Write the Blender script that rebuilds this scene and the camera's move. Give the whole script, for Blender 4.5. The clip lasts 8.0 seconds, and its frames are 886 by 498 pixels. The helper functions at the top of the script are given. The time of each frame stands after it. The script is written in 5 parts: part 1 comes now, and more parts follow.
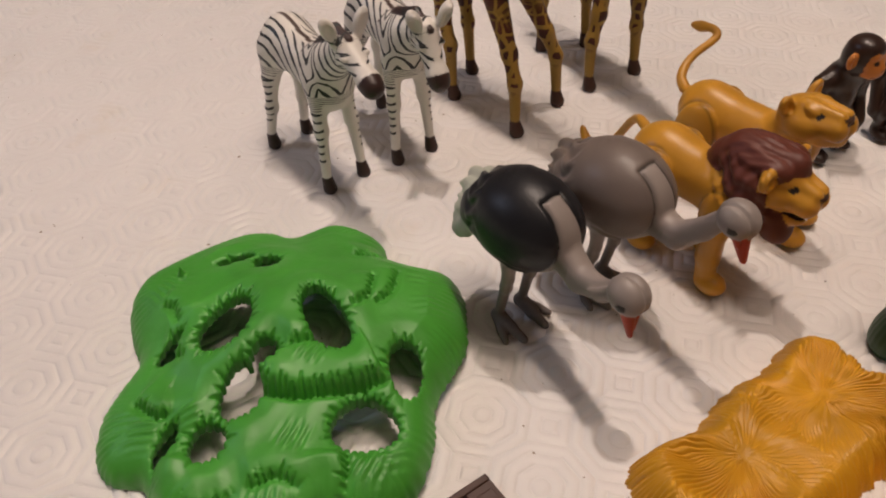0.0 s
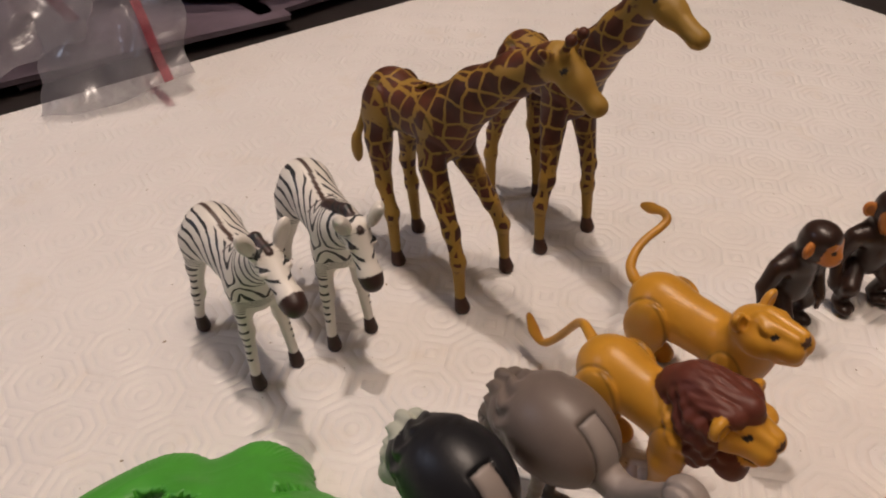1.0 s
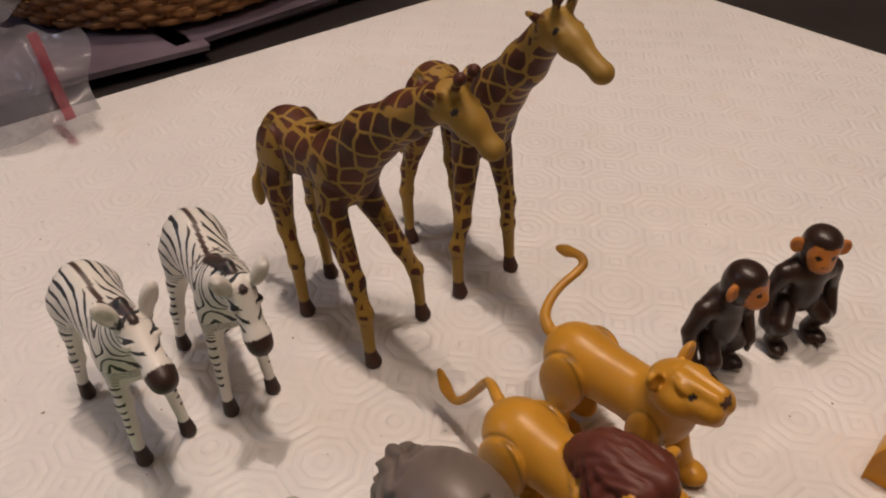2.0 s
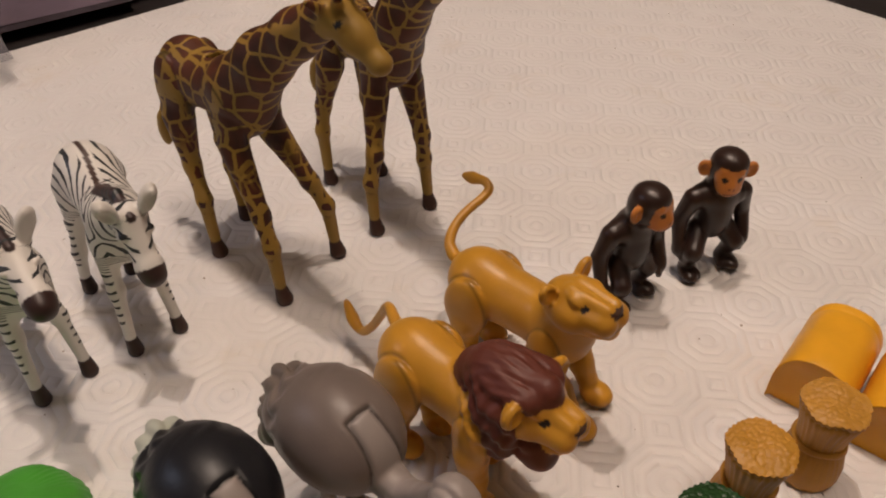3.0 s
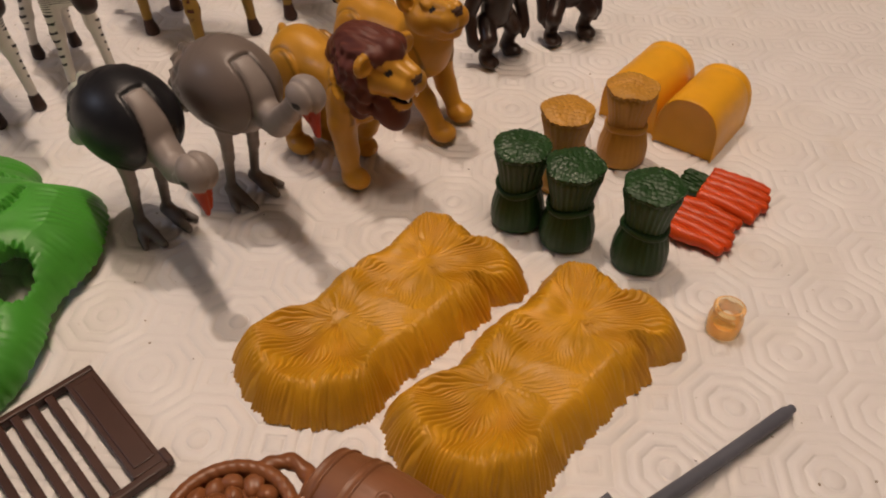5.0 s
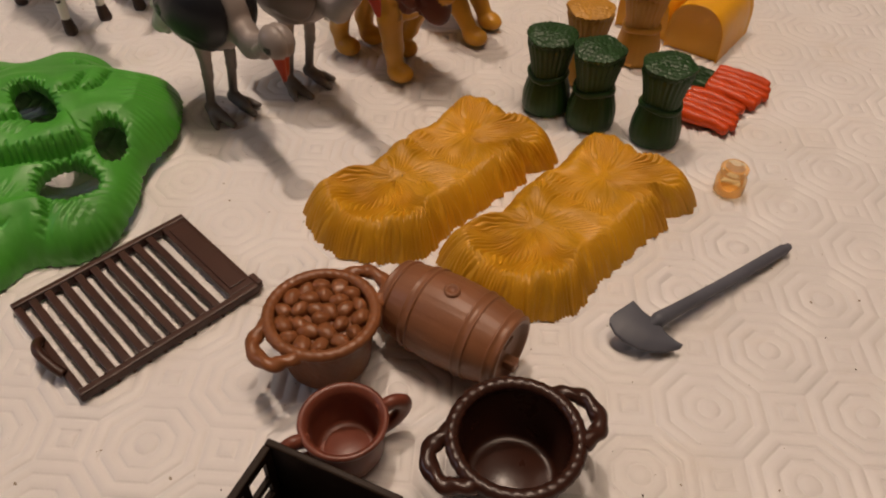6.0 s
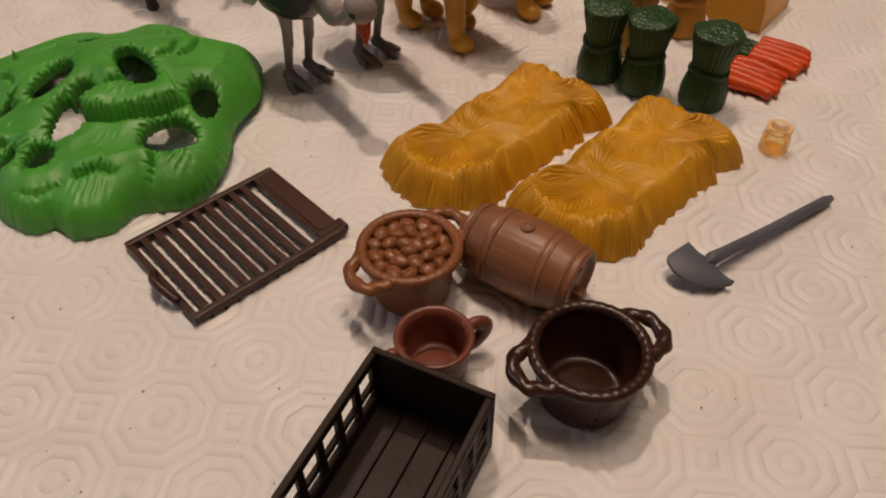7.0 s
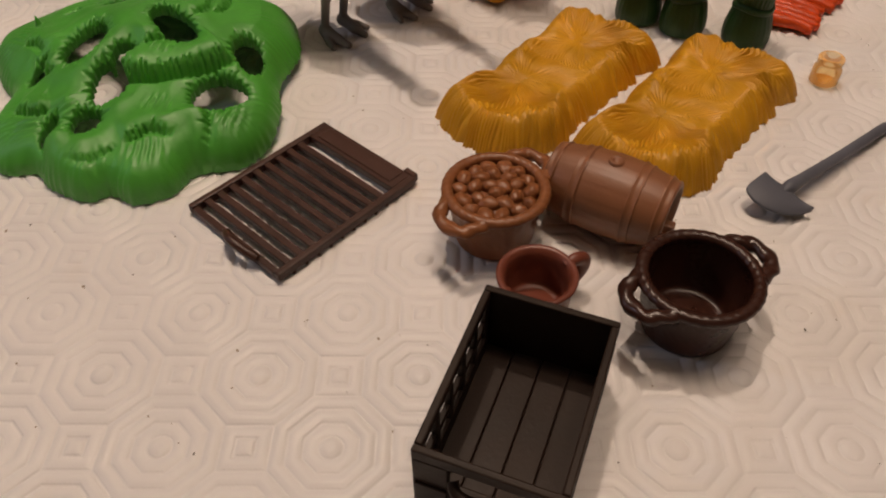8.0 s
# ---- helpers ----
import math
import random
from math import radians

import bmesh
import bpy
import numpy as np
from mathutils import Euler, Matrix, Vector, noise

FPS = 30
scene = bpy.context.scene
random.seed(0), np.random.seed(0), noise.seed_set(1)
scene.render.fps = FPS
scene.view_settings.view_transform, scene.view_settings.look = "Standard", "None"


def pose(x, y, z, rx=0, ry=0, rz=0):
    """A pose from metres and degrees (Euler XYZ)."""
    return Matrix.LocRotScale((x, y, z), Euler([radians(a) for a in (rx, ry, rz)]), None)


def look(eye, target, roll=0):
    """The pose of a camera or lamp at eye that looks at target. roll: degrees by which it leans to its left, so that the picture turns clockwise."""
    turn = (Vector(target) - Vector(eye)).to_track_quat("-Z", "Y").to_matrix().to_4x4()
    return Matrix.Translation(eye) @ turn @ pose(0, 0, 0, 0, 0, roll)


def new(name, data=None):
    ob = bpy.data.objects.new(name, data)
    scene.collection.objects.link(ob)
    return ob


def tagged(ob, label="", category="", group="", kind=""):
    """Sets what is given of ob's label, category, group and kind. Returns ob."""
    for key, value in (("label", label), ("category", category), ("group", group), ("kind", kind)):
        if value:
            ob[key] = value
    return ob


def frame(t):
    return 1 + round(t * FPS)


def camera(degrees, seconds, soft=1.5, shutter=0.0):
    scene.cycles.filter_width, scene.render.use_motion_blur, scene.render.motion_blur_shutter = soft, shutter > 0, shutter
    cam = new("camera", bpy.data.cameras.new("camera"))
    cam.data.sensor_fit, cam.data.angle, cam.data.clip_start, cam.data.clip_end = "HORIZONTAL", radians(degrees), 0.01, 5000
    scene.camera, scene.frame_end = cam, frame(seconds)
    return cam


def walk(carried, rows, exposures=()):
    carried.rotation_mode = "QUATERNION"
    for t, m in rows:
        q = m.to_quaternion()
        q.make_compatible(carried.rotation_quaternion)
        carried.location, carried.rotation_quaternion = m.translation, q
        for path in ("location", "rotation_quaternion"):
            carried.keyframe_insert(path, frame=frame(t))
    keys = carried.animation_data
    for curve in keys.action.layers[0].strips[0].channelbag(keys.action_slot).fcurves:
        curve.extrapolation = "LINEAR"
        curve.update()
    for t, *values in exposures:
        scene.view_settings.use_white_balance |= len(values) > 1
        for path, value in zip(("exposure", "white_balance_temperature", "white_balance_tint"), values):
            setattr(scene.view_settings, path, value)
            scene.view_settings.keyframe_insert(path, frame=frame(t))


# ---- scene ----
cam = camera(60.3, 8.0, soft=2.0)
PATH = [
    (0, (0.0281, 0.0479, 0.2055), (-0.0089, 0.3407, -0.0646), -1.56),
    (0.3, (0.0412, 0.0595, 0.2132), (0.0034, 0.3585, -0.0498), -2.52),
    (0.5, (0.0417, 0.0672, 0.2205), (0.0084, 0.3659, -0.0434), -1.51),
    (0.8, (0.0455, 0.0883, 0.2244), (0.0119, 0.3961, -0.0288), -1.93),
    (1, (0.0406, 0.1063, 0.2379), (0.0124, 0.4147, -0.0152), -1.15),
    (1.2, (0.0394, 0.1171, 0.2445), (0.0120, 0.4278, -0.0059), -1.18),
    (2.3, (0.0694, 0.1350, 0.2298), (0.0633, 0.4502, -0.0164), -1.20),
    (2.5, (0.0681, 0.1347, 0.2303), (0.0643, 0.4481, -0.0182), -1.41),
    (3, (0.0881, 0.1269, 0.2157), (0.0917, 0.4339, -0.0407), -0.60),
    (3.3, (0.0920, 0.1143, 0.2023), (0.0938, 0.4241, -0.0507), -1.26),
    (3.5, (0.0976, 0.1076, 0.2043), (0.1014, 0.4097, -0.0579), -0.52),
    (4, (0.1155, 0.0861, 0.1962), (0.1281, 0.3785, -0.0764), -0.20),
    (4.5, (0.1302, 0.0533, 0.1922), (0.1414, 0.3480, -0.0780), -0.53),
    (4.7, (0.1273, 0.0399, 0.1896), (0.1416, 0.3325, -0.0828), 0.08),
    (5.8, (0.1091, -0.0192, 0.1849), (0.1237, 0.2651, -0.0960), 0.07),
    (6, (0.1029, -0.0308, 0.1827), (0.1195, 0.2519, -0.0998), 0.45),
    (6.5, (0.0977, -0.0485, 0.1852), (0.1077, 0.2317, -0.1001), -0.53),
    (7, (0.0839, -0.0590, 0.1874), (0.0904, 0.2227, -0.0966), -0.62),
    (7.5, (0.0670, -0.0661, 0.1849), (0.0707, 0.2117, -0.1030), -0.79),
    (7.8, (0.0504, -0.0716, 0.1788), (0.0613, 0.2032, -0.1116), 0.68),
    (8, (0.0443, -0.0616, 0.1758), (0.0710, 0.2120, -0.1147), -0.82),
]
walk(cam, [(t, look(eye, target, roll)) for t, eye, target, roll in PATH],
     [(0.0, -0.03, 6250, 10), (1.0, -0.04, 6300, 10), (2.5, -0.15, 6380, 10), (4.5, -0.1, 6550, 10), (6.0, -0.18, 6750, 10), (8.0, -0.22, 6750, 10)])

# ---- light: a room in the evening, pendant lamps over the far half of the table ----
MM = 0.001
world = bpy.data.worlds.new("room_air")
scene.world = world
world.use_nodes = True
world.node_tree.nodes["Background"].inputs[0].default_value = (0.55, 0.6, 0.8, 1)
world.node_tree.nodes["Background"].inputs[1].default_value = 0.055


def bulb(name, x, y, z, watts, size, colour):
    data = bpy.data.lights.new(name, "POINT")
    data.energy, data.shadow_soft_size, data.color = watts, size * MM, colour
    ob = new(name, data)
    ob.location = (x * MM, y * MM, z * MM)
    return ob


# three pendants in a row over the table
bulb("ceiling_bulb", 15, 585, 1500, 35.0, 20, (1.0, 0.80, 0.66))
bulb("ceiling_bulb", 222, 245, 1500, 17.0, 20, (1.0, 0.785, 0.63))
bulb("ceiling_bulb", 400, 10, 1500, 9.0, 20, (1.0, 0.785, 0.625))
bulb("cool_lamp", -900, 250, 620, 4.4, 50, (0.70, 0.78, 1.0))


# ---- materials ----
PITCH = 31.1         # spacing of the cloth's octagons
LATTICE = 38.2       # degrees by which their rows are turned


def material(name):
    m = bpy.data.materials.new(name)
    m.use_nodes = True
    nt = m.node_tree
    return m, nt, nt.nodes["Principled BSDF"]


def add(nt, kind, **values):
    n = nt.nodes.new(kind)
    for key, value in values.items():
        n.inputs[key.replace("_", " ")].default_value = value
    return n


def coords(nt, kind="Object"):
    return nt.nodes.new("ShaderNodeTexCoord").outputs[kind]


def noise_node(nt, scale, detail=3.0, rough=0.55, where=None):
    n = add(nt, "ShaderNodeTexNoise", Scale=scale, Detail=detail, Roughness=rough)
    nt.links.new(where or coords(nt), n.inputs["Vector"])
    return n.outputs["Fac"]


def ramp(nt, fac, stops):
    n = nt.nodes.new("ShaderNodeValToRGB")
    e = n.color_ramp.elements
    while len(e) < len(stops):
        e.new(0.5)
    for el, (p, c) in zip(e, stops):
        el.position, el.color = p, (*c, 1)
    nt.links.new(fac, n.inputs["Fac"])
    return n.outputs["Color"]


def mix(nt, fac, a, b, mode="MIX"):
    n = nt.nodes.new("ShaderNodeMix")
    n.data_type, n.blend_type = "RGBA", mode
    for socket, v in ((n.inputs[0], fac), (n.inputs[6], a), (n.inputs[7], b)):
        if hasattr(v, "links"):
            nt.links.new(v, socket)
        elif isinstance(v, tuple):
            socket.default_value = (*v, 1)
        else:
            socket.default_value = v
    return n.outputs[2]


def math_node(nt, op, a, b=0.0, c=0.0):
    n = nt.nodes.new("ShaderNodeMath")
    n.operation = op
    for socket, v in zip(n.inputs, (a, b, c)):
        if hasattr(v, "links"):
            nt.links.new(v, socket)
        else:
            socket.default_value = v
    return n.outputs[0]


def bump(nt, bsdf, height, strength, distance=0.0004):
    n = add(nt, "ShaderNodeBump", Strength=strength, Distance=distance)
    nt.links.new(height, n.inputs["Height"])
    nt.links.new(n.outputs[0], bsdf.inputs["Normal"])


def plastic(name, colour, rough=0.38, grain=900.0, relief=0.12, vary=0.12, coat=0.0, shine=0.38):
    """Moulded toy plastic: faint mottling at two scales, scuffed gloss."""
    m, nt, b = material(name)
    big, small = noise_node(nt, 45.0, 3), noise_node(nt, grain, 2)
    dark, light = tuple(c * (1 - vary) for c in colour), tuple(min(1, c * (1 + vary)) for c in colour)
    nt.links.new(ramp(nt, big, [(0.3, dark), (0.7, light)]), b.inputs["Base Color"])
    nt.links.new(math_node(nt, "MULTIPLY_ADD", noise_node(nt, 160.0, 4), 0.22, rough - 0.11), b.inputs["Roughness"])
    b.inputs["Coat Weight"].default_value = coat
    b.inputs["Specular IOR Level"].default_value = shine
    bump(nt, b, small, relief)
    return m


def painted(name, rough=0.4, relief=0.12, coat=0.0, matt=0.0):
    """Toy plastic printed in several colours, held in the mesh's colour layer."""
    m, nt, b = material(name)
    a = nt.nodes.new("ShaderNodeAttribute")
    a.attribute_name = "paint"
    v = ramp(nt, noise_node(nt, 60.0, 3), [(0.3, (0.88, 0.88, 0.88)), (0.7, (1.08, 1.08, 1.08))])
    nt.links.new(mix(nt, 1.0, a.outputs["Color"], v, "MULTIPLY"), b.inputs["Base Color"])
    sep = nt.nodes.new("ShaderNodeSeparateColor")
    nt.links.new(a.outputs["Color"], sep.inputs[0])
    dull = ramp(nt, sep.outputs[0], [(0.10, (matt,) * 3), (0.2, (0, 0, 0))])
    worn = math_node(nt, "MULTIPLY_ADD", noise_node(nt, 160.0, 4), 0.22, rough - 0.11)
    nt.links.new(math_node(nt, "ADD", worn, dull), b.inputs["Roughness"])
    b.inputs["Coat Weight"].default_value = coat
    b.inputs["Specular IOR Level"].default_value = 0.38
    bump(nt, b, noise_node(nt, 900.0, 2), relief)
    return m


def giraffe_skin():
    m, nt, b = material("giraffe_print")
    a = nt.nodes.new("ShaderNodeAttribute")
    a.attribute_name = "paint"
    s = nt.nodes.new("ShaderNodeAttribute")
    s.attribute_name = "spots"
    sep = nt.nodes.new("ShaderNodeSeparateColor")
    nt.links.new(s.outputs["Color"], sep.inputs[0])
    obj = coords(nt)
    wob = add(nt, "ShaderNodeTexNoise", Scale=120.0)
    nt.links.new(obj, wob.inputs["Vector"])
    warp = nt.nodes.new("ShaderNodeVectorMath")
    warp.operation = "MULTIPLY_ADD"
    nt.links.new(wob.outputs["Color"], warp.inputs[0])
    warp.inputs[1].default_value = (0.003,) * 3
    nt.links.new(obj, warp.inputs[2])
    cols = []
    for scale, gap in ((118.0, 0.062), (180.0, 0.085)):
        v = nt.nodes.new("ShaderNodeTexVoronoi")
        v.feature = "DISTANCE_TO_EDGE"
        v.inputs["Scale"].default_value = scale
        v.inputs["Randomness"].default_value = 0.38
        nt.links.new(warp.outputs[0], v.inputs["Vector"])
        shrink = math_node(nt, "MULTIPLY_ADD", sep.outputs[2], 0.16, gap)
        cols.append(ramp(nt, math_node(nt, "SUBTRACT", v.outputs["Distance"], shrink), [(0.0, (0, 0, 0)), (0.022, (1, 1, 1))]))
    spot = mix(nt, sep.outputs[1], cols[0], cols[1])
    spot = math_node(nt, "MULTIPLY", spot, sep.outputs[0])
    brown = ramp(nt, noise_node(nt, 70.0, 2), [(0.35, (0.048, 0.016, 0.009)), (0.68, (0.105, 0.030, 0.014))])
    nt.links.new(mix(nt, spot, a.outputs["Color"], brown), b.inputs["Base Color"])
    b.inputs["Roughness"].default_value = 0.5
    b.inputs["Specular IOR Level"].default_value = 0.3
    bump(nt, b, noise_node(nt, 900.0, 2), 0.1)
    return m


def zebra_skin():
    m, nt, b = material("zebra_print")
    a = nt.nodes.new("ShaderNodeAttribute")
    a.attribute_name = "paint"
    s = nt.nodes.new("ShaderNodeAttribute")
    s.attribute_name = "spots"
    sep = nt.nodes.new("ShaderNodeSeparateColor")
    nt.links.new(s.outputs["Color"], sep.inputs[0])
    n1 = math_node(nt, "MULTIPLY_ADD", noise_node(nt, 150.0, 2), 2.6, -1.3)
    phase = math_node(nt, "ADD", math_node(nt, "MULTIPLY", sep.outputs[0], 100.0), n1)
    wave = math_node(nt, "SINE", phase)
    gate = math_node(nt, "MULTIPLY_ADD", noise_node(nt, 210.0, 2), 1.5, -0.75)
    wave = math_node(nt, "ADD", wave, gate)
    line = ramp(nt, wave, [(0.46, (0, 0, 0)), (0.64, (1, 1, 1))])
    line = math_node(nt, "MULTIPLY", line, sep.outputs[1])
    nt.links.new(mix(nt, line, a.outputs["Color"], (0.018, 0.02, 0.022)), b.inputs["Base Color"])
    b.inputs["Roughness"].default_value = 0.42
    bump(nt, b, noise_node(nt, 900.0, 2), 0.1)
    return m


def emboss_lines(nt, obj):
    """Fine crease along the octagons and squares, as a height."""
    turn = nt.nodes.new("ShaderNodeVectorRotate")
    turn.rotation_type = "Z_AXIS"
    turn.inputs["Center"].default_value = (5.3 * MM, 62.5 * MM, 0)
    turn.inputs["Angle"].default_value = -radians(LATTICE)
    nt.links.new(obj, turn.inputs["Vector"])
    sep = nt.nodes.new("ShaderNodeSeparateXYZ")
    nt.links.new(turn.outputs[0], sep.inputs[0])
    half, near = [], []
    for axis, centre in ((0, 5.3), (1, 62.5)):
        v = math_node(nt, "MULTIPLY", math_node(nt, "SUBTRACT", sep.outputs[axis], centre * MM), 1000.0 / PITCH)
        near.append(math_node(nt, "PINGPONG", v, 0.5))
        half.append(math_node(nt, "SUBTRACT", 0.5, near[-1]))
    d = math_node(nt, "MAXIMUM", math_node(nt, "MAXIMUM", *near), math_node(nt, "MULTIPLY", math_node(nt, "ADD", *near), 0.70711))
    sq = math_node(nt, "MULTIPLY", math_node(nt, "ADD", *half), 0.70711)
    inner = math_node(nt, "LESS_THAN", d, 0.5)
    seam = math_node(nt, "ADD", math_node(nt, "MULTIPLY", math_node(nt, "SUBTRACT", 0.5, d), inner),
                     math_node(nt, "MULTIPLY", math_node(nt, "SUBTRACT", 0.2071, sq), math_node(nt, "SUBTRACT", 1.0, inner)))
    r = math_node(nt, "SQRT", math_node(nt, "ADD", math_node(nt, "MULTIPLY", near[0], near[0]), math_node(nt, "MULTIPLY", near[1], near[1])))
    total = None
    for value, place in ((seam, 0.0), (d, 7.1), (d, 11.4), (r, 3.2), (sq, 2.6)):
        off = math_node(nt, "ABSOLUTE", math_node(nt, "SUBTRACT", value, place / PITCH))
        line = nt.nodes.new("ShaderNodeMapRange")
        line.interpolation_type = "SMOOTHERSTEP"
        nt.links.new(off, line.inputs["Value"])
        for key, number in (("From Min", 0.0), ("From Max", 0.85 / PITCH), ("To Min", -1.0), ("To Max", 0.0)):
            line.inputs[key].default_value = number
        total = line.outputs[0] if total is None else math_node(nt, "MINIMUM", total, line.outputs[0])
    return total


def cloth_material():
    """White wipe-clean oilcloth with faint yellowing and grime in the relief."""
    m, nt, b = material("oilcloth")
    obj = coords(nt)
    tone = ramp(nt, noise_node(nt, 7.0, 4, 0.6, obj), [(0.3, (0.70, 0.68, 0.67)), (0.7, (0.77, 0.75, 0.74))])
    stain = ramp(nt, noise_node(nt, 24.0, 5, 0.65, obj), [(0.58, (1, 1, 1)), (0.75, (0.95, 0.92, 0.87))])
    speck = ramp(nt, noise_node(nt, 330.0, 2, 0.5, obj), [(0.235, (0.35, 0.28, 0.2)), (0.25, (1, 1, 1))])
    nt.links.new(mix(nt, 1.0, mix(nt, 1.0, tone, stain, "MULTIPLY"), speck, "MULTIPLY"), b.inputs["Base Color"])
    nt.links.new(math_node(nt, "MULTIPLY_ADD", noise_node(nt, 30.0, 4, 0.6, obj), 0.2, 0.34), b.inputs["Roughness"])
    b.inputs["Specular IOR Level"].default_value = 0.42
    worn = ramp(nt, noise_node(nt, 16.0, 3, 0.6, obj), [(0.3, (0.45,) * 3), (0.65, (1.0,) * 3)])
    height = math_node(nt, "MULTIPLY", emboss_lines(nt, obj), worn)
    height = math_node(nt, "ADD", height, math_node(nt, "MULTIPLY", noise_node(nt, 420.0, 3, 0.6, obj), 0.22))
    bump(nt, b, height, 0.7, 0.00035)
    return m


def plain(name, colour, rough=0.6, vary=0.15, scale=12.0, relief=0.2):
    m, nt, b = material(name)
    lo, hi = tuple(c * (1 - vary) for c in colour), tuple(min(1, c * (1 + vary)) for c in colour)
    nt.links.new(ramp(nt, noise_node(nt, scale, 5, 0.6), [(0.3, lo), (0.7, hi)]), b.inputs["Base Color"])
    b.inputs["Roughness"].default_value = rough
    bump(nt, b, noise_node(nt, scale * 14, 3), relief, 0.001)
    return m


def clear(name, colour, rough, weight, ior=1.45):
    m, nt, b = material(name)
    b.inputs["Base Color"].default_value = (*colour, 1)
    nt.links.new(math_node(nt, "MULTIPLY_ADD", noise_node(nt, 60.0, 3), 0.1, rough), b.inputs["Roughness"])
    b.inputs["Transmission Weight"].default_value = weight
    b.inputs["IOR"].default_value = ior
    return m


OILCLOTH = cloth_material()
GREEN = plastic("foliage_green_plastic", (0.056, 0.31, 0.024), 0.5, 500, 0.2, 0.12, shine=0.7)
STRAW = plastic("straw_yellow_plastic", (0.56, 0.275, 0.011), 0.44, 500, 0.25, 0.18, shine=0.42)
BALE = plastic("hay_yellow_plastic", (0.78, 0.38, 0.02), 0.36, 500, 0.2, 0.08)
SHEAF_GREEN = plastic("dark_green_plastic", (0.016, 0.058, 0.013), 0.42, 700, 0.1, 0.2)
SHEAF_TAN = plastic("tan_plastic", (0.52, 0.255, 0.034), 0.44, 700, 0.1, 0.14)
CARROT = plastic("orange_plastic", (0.58, 0.060, 0.006), 0.4, 700, 0.1, 0.12)
SPADE = plastic("slate_grey_plastic", (0.095, 0.100, 0.122), 0.46, 900, 0.15, 0.12)
BASKET_LIGHT = plastic("ginger_brown_plastic", (0.225, 0.080, 0.028), 0.36, 700, 0.1, 0.14)
BARREL = plastic("dusty_brown_plastic", (0.235, 0.092, 0.038), 0.46, 600, 0.2, 0.16, shine=0.6)
MUG = plastic("brick_brown_plastic", (0.165, 0.045, 0.026), 0.36, 700, 0.1, 0.14)
BASKET_DARK = plastic("dark_brown_plastic", (0.038, 0.013, 0.008), 0.3, 700, 0.1, 0.2)
CRATE = plastic("blackish_brown_plastic", (0.020, 0.0108, 0.0066), 0.48, 700, 0.15, 0.2, shine=0.17)
GATE = plastic("chocolate_brown_plastic", (0.050, 0.019, 0.012), 0.42, 700, 0.12, 0.18)
AMBER = clear("amber_clear_plastic", (1.0, 0.62, 0.22), 0.06, 0.0)
BAG = clear("clear_bag_film", (0.93, 0.93, 0.95), 0.12, 0.0)
RED_STRIP = plastic("red_strip_plastic", (0.16, 0.006, 0.022), 0.42)
PAPER = plain("glossy_paper", (0.135, 0.105, 0.135), 0.28, 0.45, 11.0, 0.05)
WICKER = plain("wicker_cane", (0.23, 0.10, 0.028), 0.55, 0.45, 90.0, 0.3)
TABLE_DARK = plain("dark_table_wood", (0.022, 0.018, 0.018), 0.4, 0.3, 14.0, 0.2)
WALL = plain("room_wall_paint", (0.33, 0.30, 0.27), 0.8, 0.06, 3.0, 0.1)
FLOOR = plain("room_floor", (0.06, 0.06, 0.075), 0.55, 0.3, 8.0, 0.2)
LION_SKIN = painted("lion_paint", 0.36, 0.12, 0.0, 0.2)
CHIMP_SKIN = painted("chimp_paint", 0.34, 0.1, 0.05)
OSTRICH_SKIN = painted("ostrich_paint", 0.4)
GIRAFFE_SKIN = giraffe_skin()
ZEBRA_SKIN = zebra_skin()


def film_glass():
    """Thin crumpled polythene: mostly see-through, with a sheen."""
    nt = BAG.node_tree
    b, out = nt.nodes["Principled BSDF"], nt.nodes["Material Output"]
    b.inputs["Base Color"].default_value = (0.25, 0.24, 0.265, 1)
    b.inputs["Roughness"].default_value = 0.2
    t = nt.nodes.new("ShaderNodeBsdfTransparent")
    m = nt.nodes.new("ShaderNodeMixShader")
    f = ramp(nt, noise_node(nt, 30.0, 5, 0.7), [(0.3, (0.10,) * 3), (0.7, (0.46,) * 3)])
    nt.links.new(f, m.inputs[0])
    nt.links.new(t.outputs[0], m.inputs[1])
    nt.links.new(b.outputs[0], m.inputs[2])
    nt.links.new(m.outputs[0], out.inputs["Surface"])


film_glass()


def strip_film():
    """Tinted closing strip of a bag, half see-through."""
    nt = RED_STRIP.node_tree
    b, out = nt.nodes["Principled BSDF"], nt.nodes["Material Output"]
    t = nt.nodes.new("ShaderNodeBsdfTransparent")
    t.inputs[0].default_value = (1.0, 0.6, 0.65, 1)
    m = nt.nodes.new("ShaderNodeMixShader")
    nt.links.new(ramp(nt, noise_node(nt, 70.0, 3), [(0.3, (0.25,) * 3), (0.7, (0.6,) * 3)]), m.inputs[0])
    nt.links.new(t.outputs[0], m.inputs[1])
    nt.links.new(b.outputs[0], m.inputs[2])
    nt.links.new(m.outputs[0], out.inputs["Surface"])


strip_film()


